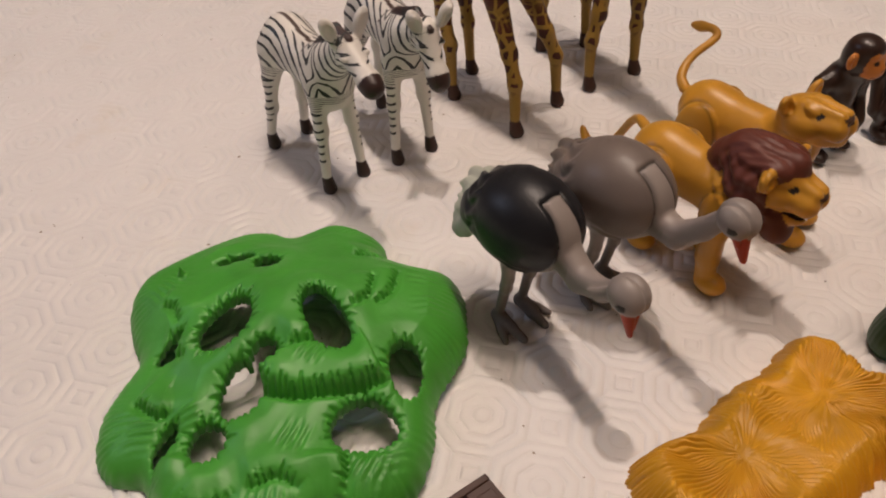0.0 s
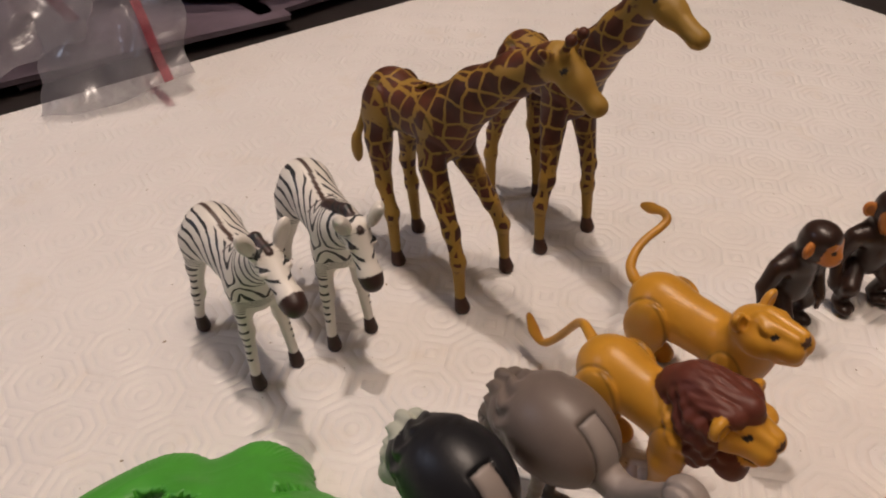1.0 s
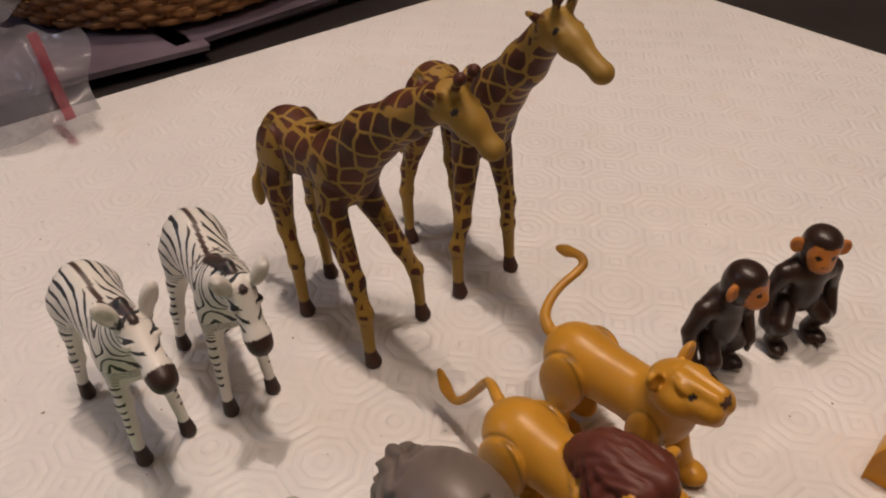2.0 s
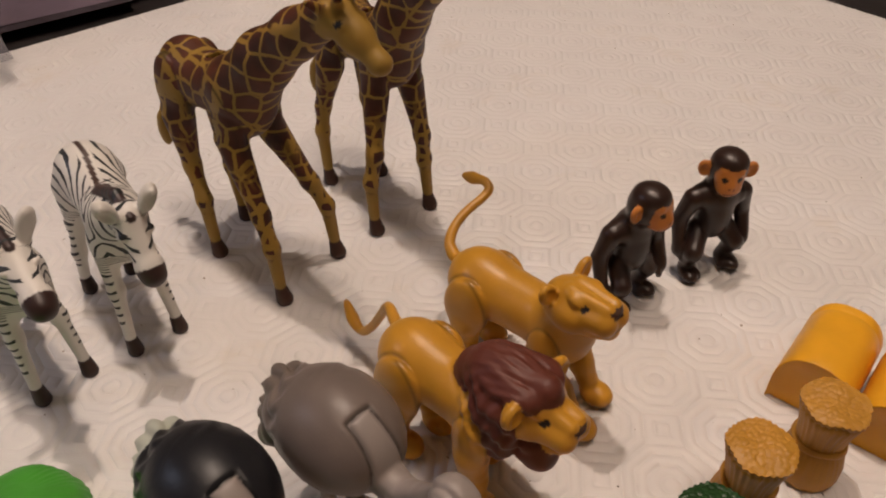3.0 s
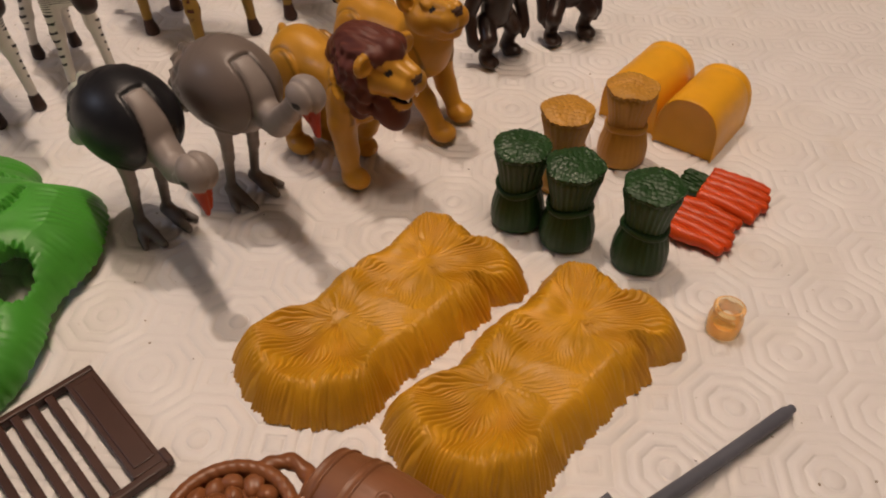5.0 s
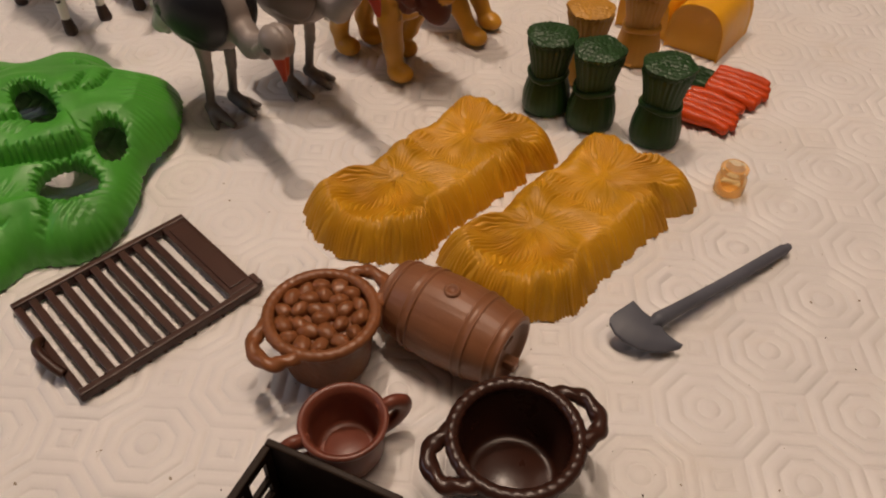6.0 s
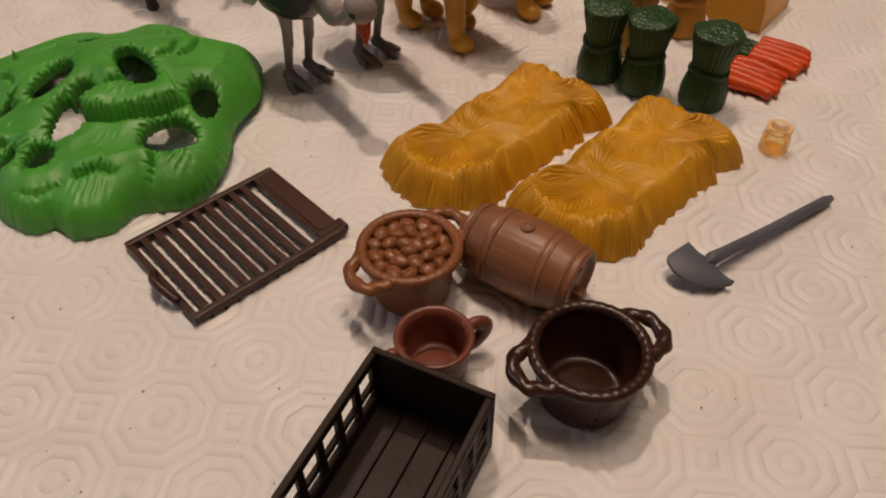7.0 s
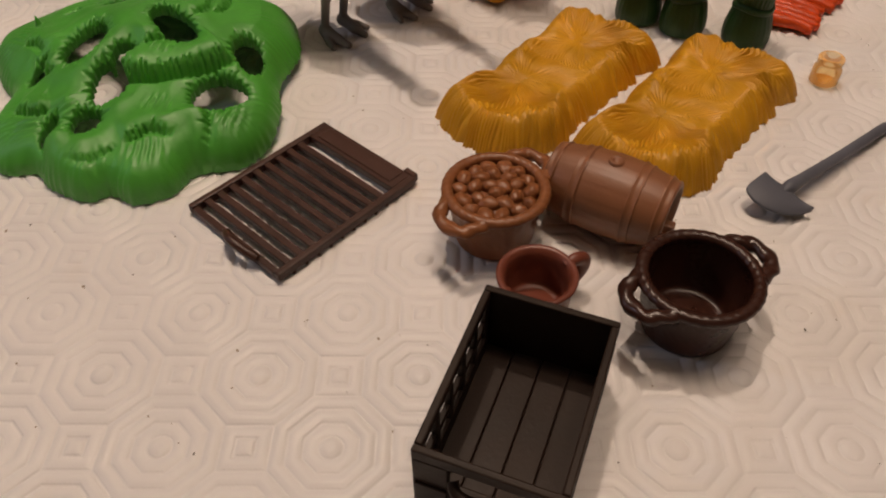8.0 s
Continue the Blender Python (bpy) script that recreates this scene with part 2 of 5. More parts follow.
def amber_glass():
    """Thin tinted plastic: see-through walls with a clear gloss."""
    nt = AMBER.node_tree
    b, out = nt.nodes["Principled BSDF"], nt.nodes["Material Output"]
    b.inputs["Base Color"].default_value = (0.95, 0.50, 0.14, 1)
    t = nt.nodes.new("ShaderNodeBsdfTransparent")
    t.inputs[0].default_value = (1.0, 0.945, 0.80, 1)
    m = nt.nodes.new("ShaderNodeMixShader")
    fres = add(nt, "ShaderNodeFresnel", IOR=1.45)
    nt.links.new(math_node(nt, "MULTIPLY_ADD", fres.outputs[0], 0.55, 0.05), m.inputs[0])
    nt.links.new(t.outputs[0], m.inputs[1])
    nt.links.new(b.outputs[0], m.inputs[2])
    nt.links.new(m.outputs[0], out.inputs["Surface"])


amber_glass()


# ---- mesh helpers (all shapes in millimetres) ----
def mesh_from(name, verts, faces, mat, smooth=True):
    me = bpy.data.meshes.new(name)
    me.from_pydata((np.asarray(verts, float) * MM).tolist(), [], [list(map(int, f)) for f in faces])
    me.materials.append(mat)
    me.polygons.foreach_set("use_smooth", [smooth] * len(me.polygons))
    me.update()
    return me


def quads_mesh(name, verts, quads, mat):
    """A large all-quad mesh straight from arrays."""
    verts, quads = np.asarray(verts, np.float32) * MM, np.asarray(quads, np.int32)
    me = bpy.data.meshes.new(name)
    me.vertices.add(len(verts))
    me.vertices.foreach_set("co", verts.ravel())
    me.loops.add(quads.size)
    me.loops.foreach_set("vertex_index", quads.ravel())
    me.polygons.add(len(quads))
    me.polygons.foreach_set("loop_start", np.arange(0, quads.size, 4, dtype=np.int32))
    me.polygons.foreach_set("use_smooth", np.ones(len(quads), bool))
    me.update(calc_edges=True)
    me.validate()
    me.materials.append(mat)
    return me


def grid_quads(rows, cols, wrap=False):
    i, j = np.meshgrid(np.arange(rows - 1), np.arange(cols if wrap else cols - 1), indexing="ij")
    k = (j + 1) % cols
    return np.stack([i * cols + j, i * cols + k, (i + 1) * cols + k, (i + 1) * cols + j], -1).reshape(-1, 4)


def at(x, y, z=0.0, turn=0.0):
    """World place in mm, turned about the vertical by degrees."""
    return pose(x * MM, y * MM, z * MM, 0, 0, turn)


def thing(name, label, category, m=None, data=None, group="", kind=""):
    ob = tagged(new(name, data), label, category, group, kind)
    if m is not None:
        ob.matrix_world = m
    return ob


def part(name, me, parent, label=""):
    ob = new(name, me)
    ob.parent = parent
    return tagged(ob, label)


def revolve(name, profile, mat, n=64, ripple=None):
    """A turned shape from a closed or open profile of (radius, height)."""
    ang = np.linspace(0, 2 * np.pi, n, endpoint=False)
    rows = []
    for r, z in profile:
        rr = np.full(n, float(r))
        zz = np.full(n, float(z))
        if ripple:
            rr, zz = ripple(rr, zz, ang)
        rows.append(np.stack([rr * np.cos(ang), rr * np.sin(ang), zz], -1))
    v = np.concatenate(rows)
    return mesh_from(name, v, grid_quads(len(profile), n, True)[:, ::-1], mat)


def tube(name, path, radii, mat, n=14, flat=1.0, closed=False, twist=None, up=(0, 0, 1)):
    """A round or flattened bar swept along a path."""
    p = np.asarray(path, float)
    r = np.broadcast_to(np.asarray(radii, float), (len(p),))
    d = np.roll(p, -1, 0) - np.roll(p, 1, 0) if closed else np.gradient(p, axis=0)
    d /= np.linalg.norm(d, axis=1, keepdims=True)
    side = np.cross(d, np.asarray(up, float))
    side /= np.maximum(np.linalg.norm(side, axis=1, keepdims=True), 1e-6)
    top = np.cross(side, d)
    a = np.linspace(0, 2 * np.pi, n, endpoint=False)
    rr = r[:, None] * np.ones(n)
    if twist is not None:
        rr = rr * twist(np.arange(len(p))[:, None], a[None, :])
    v = p[:, None] + rr[..., None] * (np.cos(a)[None, :, None] * side[:, None] * flat + np.sin(a)[None, :, None] * top[:, None])
    v = v.reshape(-1, 3)
    q = grid_quads(len(p), n, True).tolist()
    if closed:
        k = len(p) - 1
        q += [[k * n + j, k * n + (j + 1) % n, (j + 1) % n, j] for j in range(n)]
    else:
        q += [list(range(n))[::-1], [(len(p) - 1) * n + j for j in range(n)]]
    return mesh_from(name, v, q, mat)


def curve(points, steps=8, closed=False):
    """A smooth path through control points."""
    p = np.asarray(points, float)
    n = len(p)
    out = []
    for i in range(n if closed else n - 1):
        a, b, c, d = (p[(i + k) % n] if closed else p[min(max(i + k, 0), n - 1)] for k in (-1, 0, 1, 2))
        for t in np.arange(steps) / steps:
            out.append(0.5 * (2 * b + (c - a) * t + (2 * a - 5 * b + 4 * c - d) * t * t + (3 * b - a - 3 * c + d) * t ** 3))
    if not closed:
        out.append(p[-1])
    return np.array(out)


def block(bm, cx, cy, cz, sx, sy, sz, turn=0.0, bevel=0.4):
    """One bevelled bar, in mm, into a bmesh."""
    made = bmesh.ops.create_cube(bm, size=1.0)["verts"]
    m = Matrix.Translation((cx * MM, cy * MM, cz * MM)) @ Matrix.Rotation(radians(turn), 4, "Z") @ Matrix.Diagonal((sx * MM, sy * MM, sz * MM, 1))
    bmesh.ops.transform(bm, matrix=m, verts=made)
    if bevel:
        edges = list({e for v in made for e in v.link_edges})
        bmesh.ops.bevel(bm, geom=edges, offset=bevel * MM, segments=2, affect="EDGES", profile=0.5)


def blocks(name, boxes, mat, bevel=0.4):
    bm = bmesh.new()
    for b in boxes:
        block(bm, *b, bevel=bevel)
    me = bpy.data.meshes.new(name)
    bm.to_mesh(me)
    bm.free()
    me.materials.append(mat)
    return me


# ---- soft solids: rounded forms melted into one another ----
class Solid:
    def __init__(self):
        self.items = []

    def cone(self, a, b, ra, rb, k=3.0, tag=0, squash=1.0):
        """A round bar from a to b; squash narrows it sideways."""
        self.items.append(("cone", np.array(a, float), np.array(b, float), ra, rb, k, tag, squash))
        return self

    def ball(self, c, r, k=3.0, tag=0, tilt=0.0, yaw=0.0, roll=0.0):
        """An ellipsoid; tilt lifts its front end, yaw turns it left, roll leans it (degrees)."""
        r = np.broadcast_to(np.asarray(r, float), (3,))
        turn = np.array(Euler((radians(roll), radians(-tilt), radians(yaw))).to_matrix())
        self.items.append(("ball", np.array(c, float), r, turn, 0, k, tag, 1.0))
        return self

    def bars(self, points, radii, k=3.0, tag=0):
        for (a, b), (ra, rb) in zip(zip(points, points[1:]), zip(radii, radii[1:])):
            self.cone(a, b, ra, rb, k, tag)
        return self

    def box(self, item):
        if item[0] == "cone":
            r = max(item[3], item[4])
            return np.minimum(item[1], item[2]) - r, np.maximum(item[1], item[2]) + r
        r = item[2].max()
        return item[1] - r, item[1] + r

    def dist(self, item, p):
        if item[0] == "cone":
            _, a, b, ra, rb, _, _, squash = item
            ab = b - a
            t = np.clip(((p - a) @ ab) / (ab @ ab), 0, 1)
            off = p - a - t[..., None] * ab
            if squash != 1.0:
                off = off / np.array([1, squash, 1])
            return np.sqrt((off ** 2).sum(-1)) - (ra + (rb - ra) * t)
        _, c, r, turn, *_ = item
        q = ((p - c) @ turn) / r
        n = np.sqrt((q ** 2).sum(-1)) + 1e-9
        g = np.sqrt(((q / r) ** 2).sum(-1)) + 1e-9
        return n * (n - 1) / g

    def field(self, res, extra=None):
        lo = np.min([self.box(i)[0] for i in self.items], 0) - 3 * res - 1
        hi = np.max([self.box(i)[1] for i in self.items], 0) + 3 * res + 1
        size = np.ceil((hi - lo) / res).astype(int) + 1
        axes = [lo[n] + res * np.arange(size[n]) for n in range(3)]
        f = np.full(size, 6.0, np.float32)
        for item in self.items:
            a, b = self.box(item)
            pad = 4.0
            cut = tuple(slice(max(0, int((a[n] - pad - lo[n]) / res)), min(size[n], int((b[n] + pad - lo[n]) / res) + 2)) for n in range(3))
            p = np.stack(np.meshgrid(*(axes[n][cut[n]] for n in range(3)), indexing="ij"), -1)
            d, k, old = self.dist(item, p).astype(np.float32), item[5], f[cut]
            if k < 0:
                f[cut] = np.maximum(old, -d)
            else:
                h = np.clip(0.5 + 0.5 * (old - d) / k, 0, 1)
                f[cut] = old + (d - old) * h - k * h * (1 - h)
        if extra is not None:
            f = extra(f, np.stack(np.meshgrid(*axes, indexing="ij"), -1))
        return f, lo

    def tags(self, p):
        """The colour number of the nearest form at each place."""
        best, which = np.full(len(p), 1e9), np.zeros(len(p), int)
        for item in self.items:
            if item[5] < 0:
                continue
            d = self.dist(item, p) - (0.15 if item[6] else 0)
            near = d < best
            best, which = np.where(near, d, best), np.where(near, item[6], which)
        return which


def skin(f, lo, res):
    """The zero surface of a field, as vertices and quads."""
    s = f < 0
    core = s[:-1, :-1, :-1]
    n = np.zeros(core.shape, np.int8)
    corner = {c: (slice(None, -1) if c[0] == 0 else slice(1, None), slice(None, -1) if c[1] == 0 else slice(1, None), slice(None, -1) if c[2] == 0 else slice(1, None)) for c in np.ndindex(2, 2, 2)}
    for c in corner:
        n += s[corner[c]]
    live = (n > 0) & (n < 8)
    idx = np.argwhere(live)
    pos, cnt = np.zeros((len(idx), 3)), np.zeros(len(idx))
    for c in np.ndindex(2, 2, 2):
        for ax in range(3):
            if c[ax]:
                continue
            e = list(c)
            e[ax] = 1
            f0 = f[tuple((idx + c).T)]
            f1 = f[tuple((idx + e).T)]
            cross = (f0 < 0) != (f1 < 0)
            t = np.where(cross, f0 / np.where(cross, f0 - f1, 1), 0)
            q = np.tile(np.array(c, float), (len(idx), 1))
            q[:, ax] += t
            pos += q * cross[:, None]
            cnt += cross
    verts = lo + res * (idx + pos / cnt[:, None])
    number = np.full(core.shape, -1)
    number[tuple(idx.T)] = np.arange(len(idx))
    quads = []
    for ax in range(3):
        u, w = (ax + 1) % 3, (ax + 2) % 3
        a = [slice(1, -1)] * 3
        a[ax] = slice(0, -1)
        b = list(a)
        b[ax] = slice(1, None)
        change = s[tuple(a)] != s[tuple(b)]
        g = np.argwhere(change)
        g[:, u] += 1
        g[:, w] += 1
        inside = s[tuple(g.T)]
        cells = []
        for du, dw in ((-1, -1), (0, -1), (0, 0), (-1, 0)):
            k = g.copy()
            k[:, u] += du
            k[:, w] += dw
            cells.append(number[tuple(k.T)])
        q = np.stack(cells, -1)
        q[~inside] = q[~inside][:, ::-1]
        quads.append(q)
    quads = np.concatenate(quads)
    return verts, quads[(quads >= 0).all(1)]


def figure(name, solid, palette, mat, res=0.7, extra=None, spots=None, repaint=None):
    """One painted toy figure as a single mesh."""
    f, lo = solid.field(res, extra)
    v, q = skin(f, lo, res)
    me = quads_mesh(name, v, q, mat)
    colour = np.ones((len(v), 4), np.float32)
    colour[:, :3] = np.array(palette)[solid.tags(v)]
    if repaint is not None:
        colour[:, :3] = repaint(v, colour[:, :3])
    me.attributes.new("paint", "FLOAT_COLOR", "POINT").data.foreach_set("color", colour.ravel())
    if spots is not None:
        extra_layer = np.ones((len(v), 4), np.float32)
        extra_layer[:, :3] = spots(v)
        me.attributes.new("spots", "FLOAT_COLOR", "POINT").data.foreach_set("color", extra_layer.ravel())
    return me


def stand(x, y, heading):
    """A pose on the table facing along a heading (dx, dy)."""
    return at(x, y, 0, math.degrees(math.atan2(heading[1], heading[0])))


# ---- the room: table, oilcloth, walls ----
EDGE = 40.0          # degrees by which the table's sides are turned
CORNER = (172.0, 892.0)   # far corner of the cloth


def relief(x, y):
    """Height of the embossed octagon and square pattern, in mm."""
    a = radians(LATTICE)
    dx, dy = x - 5.3, y - 62.5
    u, w = (dx * math.cos(a) + dy * math.sin(a)) / PITCH, (-dx * math.sin(a) + dy * math.cos(a)) / PITCH
    cu, cw = np.abs(u - np.round(u)), np.abs(w - np.round(w))
    d = np.maximum(np.maximum(cu, cw), (cu + cw) / math.sqrt(2)) * PITCH
    r = np.hypot(cu, cw) * PITCH
    su, sw = np.abs(u - np.floor(u) - 0.5), np.abs(w - np.floor(w) - 0.5)
    sq = np.maximum(su + sw, 0) / math.sqrt(2) * PITCH

    def groove(v, at_, wide):
        return np.exp(-(((v - at_) / wide) ** 2))

    def step(v, at_, wide):
        return 0.5 + 0.5 * np.tanh((v - at_) / wide)

    seam = np.where(d < PITCH / 2, PITCH / 2 - d, 0.2071 * PITCH - sq)
    h = 0.30 * (1 - step(r, 2.3, 0.5)) - 0.42 * groove(r, 3.2, 0.8)
    h -= 0.52 * groove(d, 7.1, 0.8) + 0.52 * groove(d, 11.4, 0.8) + 0.58 * groove(seam, 0.0, 0.9)
    h -= 0.45 * groove(sq, 2.6, 0.7) - 0.22 * (1 - step(sq, 1.9, 0.4))
    h += 0.10 * groove(d, 9.2, 1.3) + 0.10 * groove(d, 13.4, 1.3)
    worn = 0.82 + 0.18 * np.sin(x / 47.0 + 1.3 * np.sin(y / 61.0)) * np.sin(y / 39.0 + 0.8)
    return 1.45 * h * worn


def build_cloth():
    ca, sa = math.cos(radians(EDGE)), math.sin(radians(EDGE))

    # p runs along the far-left edge towards the corner, q away from it to the near right
    p = np.concatenate([np.arange(-1150, -800, 3.2), np.arange(-800, -230, 0.92), np.arange(-230, 1.3, 1.3)])
    p = p - p[-1]
    q = np.concatenate([np.arange(0, 250, 1.3), np.arange(250, 770, 0.92), np.arange(770, 960, 3.2)])
    P, Q = np.meshgrid(p, q, indexing="ij")
    x = CORNER[0] + P * ca + Q * sa
    y = CORNER[1] + P * sa - Q * ca
    z = relief(x, y)
    soft = np.clip(np.minimum(-P, Q) / 25, 0, 1)
    z = z * (0.35 + 0.65 * soft)
    for wave, amp, dx, dy in ((140, 0.05, 0.8, 0.6), (90, 0.05, -0.5, 0.85), (230, 0.08, 0.2, -0.97)):
        z += amp * np.sin((x * dx + y * dy) / wave * 2 * math.pi)
    crease = (x - 190) * (-0.54) + (y - 432) * 0.84
    along = (x - 190) * 0.84 + (y - 432) * 0.54
    z += 0.9 * np.exp(-(crease / 2.2) ** 2) * np.clip((along + 45) / 40, 0, 1) * np.clip((220 - along) / 60, 0, 1)
    v = np.stack([x, y, z], -1).reshape(-1, 3)
    me = quads_mesh("tablecloth", v, grid_quads(len(p), len(q))[:, ::-1], OILCLOTH)
    return thing("tablecloth", "white oilcloth tablecloth embossed with octagons and squares", "tablecloth", data=me)


build_cloth()

table_m = pose(CORNER[0] * MM, CORNER[1] * MM, 0, 0, 0, EDGE)
table = thing("dining_table", "dark wooden dining table under the white oilcloth", "table", table_m)
part("tabletop", blocks("tabletop", [(-480, -400, -18, 1500, 1400, 28)], TABLE_DARK, 3), table)
for lx, ly in ((-1180, 260), (200, 260), (-1180, -1060), (200, -1060)):
    part("table_leg", blocks("table_leg", [(lx, ly, -391, 70, 70, 718)], TABLE_DARK, 3), table)

room_floor = blocks("floor", [(0, 300, -760, 5200, 5200, 20)], FLOOR, 0)
tagged(new("floor", room_floor), "dark floor of the room", "floor", kind="structure")
for wall_name, box in (("wall_north", (0, 2910, 500, 5240, 20, 2540)), ("wall_south", (0, -2310, 500, 5240, 20, 2540)),
                       ("wall_east", (2610, 300, 500, 20, 5200, 2540)), ("wall_west", (-2610, 300, 500, 20, 5200, 2540))):
    tagged(new(wall_name, blocks(wall_name, [box], WALL, 0)), "plain painted room wall", "wall", kind="structure")
tagged(new("ceiling", blocks("ceiling", [(0, 300, 1780, 5240, 5240, 20)], WALL, 0)), "plain white ceiling", "ceiling", kind="structure")


# ---- zebras ----
WHITE, HOOF, PINK = (0.72, 0.69, 0.645), (0.035, 0.016, 0.013), (0.42, 0.30, 0.27)


def zebra(poll, muzzle, lift, aside):
    """poll: top of the head; muzzle: tip of the nose; lift, aside: the trunk over the feet."""
    s = Solid()
    b = aside
    s.cone((-12, b, 59.0 + lift), (16, 0.5 * b, 57.0 + lift), 10.2, 9.6, 5)
    s.ball((-13, b, 60.0 + lift), (11.3, 10.2, 11.0), 5)
    s.ball((17, 0.4 * b, 55 + lift), (8.6, 9.0, 12.6), 5)
    s.ball((18.5, 0.3 * b, 47.5 + 0.6 * lift), (6.8, 7.2, 8.6), 4)
    p, m = np.array(poll, float), np.array(muzzle, float)
    d = (m - p) / np.linalg.norm(m - p)
    left = np.array((-d[1], d[0], 0)) / np.hypot(d[0], d[1])
    up = np.cross(d, left)
    up = up if up[2] > 0 else -up
    s.cone((17, 0, 59 + 0.6 * lift), p - (1, 0, 2), 9.0, 5.9, 4, 0, 0.8)
    s.cone(p, m - d * 6.5, 5.4, 3.8, 3, 0, 1.0)
    s.cone(m - d * 6.5, m - d * 3.5, 4.2, 4.3, 1.5)
    s.cone(m - d * 4.6, m - d * 2.0, 4.8, 4.5, 1.0)
    for side in (1, -1):
        s.ball(p + d * 6 + left * side * 4.6 + up * 1.8, (1.9, 1.6, 1.4), 1.0)
        base = p - d * 1.0 + left * side * 4.6 + up * 2.5
        tip = p - d * 4.5 + left * side * 8.0 + up * 11.0
        s.cone(base, tip, 2.1, 1.2, 1.0, 0)
        s.ball((base * 0.36 + tip * 0.64), (2.0, 3.1, 5.6), 1.0, 0, 0, 0, side * -26)
        s.ball((base * 0.34 + tip * 0.66) + d * 2.3, (1.2, 2.0, 4.2), -1, 0, 0, 0, side * -26)
        s.bars([(17.5, side * 5.8, 50), (20, side * 7.6, 29), (21.5, side * 9, 8)], [4.6, 2.6, 2.1], 3)
        s.cone((21.5, side * 9, 6.0), (22.8, side * 9, 1.5), 2.4, 3.1, 0.5, 1)
        s.bars([(-15, side * 5.8 + b, 54 + 0.5 * lift), (-20, side * 7.0 + 0.5 * b, 36), (-20.5, side * 8.0, 22), (-24.2, side * 9, 7)], [7.6, 3.5, 2.5, 2.1], 3)
        s.cone((-24.2, side * 9, 6.0), (-23.0, side * 9, 1.5), 2.4, 3.1, 0.5, 1)
    s.cone((15, 0, 68.0 + 0.7 * lift), p + (-6.0, 0, 5.2), 1.8, 2.3, 0.6, 2)
    s.cone(p + (-6, 0, 5.2), p + d * 1.0 + up * 5.0, 2.2, 1.3, 0.6, 2)
    s.bars([(-22.5, b, 60 + lift), (-27.0, b, 53 + lift), (-27.5, b, 41)], [2.4, 1.7, 2.4], 1.5)

    def spots(v):
        u, w, z = v.T
        aw = np.abs(w - b * np.clip((z - 34) / 20, 0, 1) * np.clip((14 - u) / 20, 0, 1))
        leg = np.clip((46 - z) / 8, 0, 1)
        rump = np.clip((-u - 2) / 14, 0, 1)
        over = aw + 0.65 * np.clip(66 - z, 0, 40)
        body = over * 1.35 - u * 0.95
        tail = over * 1.45 - u * 0.38
        ph = body * (1 - rump) + tail * rump
        root = np.array((13.0, 0, 58))
        axis = (p - root) / np.linalg.norm(p - root)
        along = (v - root) @ axis
        chest = np.clip((u - 19) / 4, 0, 1) * np.clip((58 - z) / 6, 0, 1)
        ph = ph * (1 - chest) + (aw * 1.3 + (60 - z) * 0.9 + 1.2) * chest
        ph = ph * (1 - leg) + (z * 1.75 + 0.5 * aw) * leg
        neck = np.clip((along - 3) / 5, 0, 1) * np.clip((z - 50) / 5, 0, 1)
        ph = ph * (1 - neck) + (along * 1.55 + 0.30 * aw + 0.12 * (z - 60)) * neck
        mask = np.ones_like(u)
        face = (v - p) @ d
        rise = (v - p) @ up
        off = np.linalg.norm(v - p - face[:, None] * d, axis=1)
        ahead = (face > 1.5) & (off < 7.4) & (along > 10)
        # the face is plain above; short stripes slant over the cheeks
        ph = np.where(ahead, face * 1.1 - rise * 1.7 + 1.0, ph)
        mask *= np.where(ahead & ((face > 15) | (rise > 3.9)), 0.0, 1)
        ears = (rise > 5.6) & (along > 10) & (np.abs((v - p) @ left) > 3.0)
        mask *= np.where(ears, 0.0, 1)
        mask *= np.where((z < 14), 0.0, 1)
        mask *= np.where((aw < 2.4) & (z > 56) & (u < 18), 0.0, 1)
        mask *= np.where((leg > 0.5) & (aw < 10.5 - 0.075 * z), 0.0, 1)
        return np.stack([ph / 100, mask, 0 * u], -1)

    def repaint(v, col):
        spine = (np.abs(v[:, 1] - b * np.clip((14 - v[:, 0]) / 20, 0, 1)) < 0.95) & (v[:, 2] > 56) & (v[:, 0] < 20)
        out = np.where(spine[:, None], np.array((0.055, 0.028, 0.02)), col)
        collar = (np.abs(v[:, 0] - 10.5 + 0.05 * v[:, 1] ** 2) < 0.5) & (np.abs(v[:, 1]) < 6) & (v[:, 2] > 60)
        out[collar] = (0.07, 0.035, 0.025)
        for side in (1, -1):
            e = np.linalg.norm((v - (p + d * 7.5 + left * side * 5.6 + up * 0.6)) / np.array((1.2, 1.2, 1.0)), axis=1)
            out[e < 1] = (0.012, 0.01, 0.01)
        reach = (v - p) @ d
        dark = (reach > np.linalg.norm(m - p) - 4.8 + 0.10 * ((v - p) @ up)) & (v[:, 0] > 26) & (np.linalg.norm(v - p - reach[:, None] * d, axis=1) < 8)
        out[dark] = HOOF
        return out

    return figure("zebra", s, [WHITE, HOOF, (0.05, 0.03, 0.028), PINK], ZEBRA_SKIN, 0.62, None, spots, repaint)


thing("toy_zebra", "white plastic toy zebra with black stripes, head raised", "toy zebra", stand(-63.5, 326.2, (0.730, -0.683)), zebra((34.5, 0, 70.0), (55.0, -2.8, 61.0), -5.4, 1.5), "toy zebras")
thing("toy_zebra", "white plastic toy zebra with black stripes, head lowered", "toy zebra", stand(-34.2, 350.5, (0.637, -0.771)), zebra((33, 1.5, 66.0), (45.5, 0.5, 47.0), -1.0, 3.6), "toy zebras")


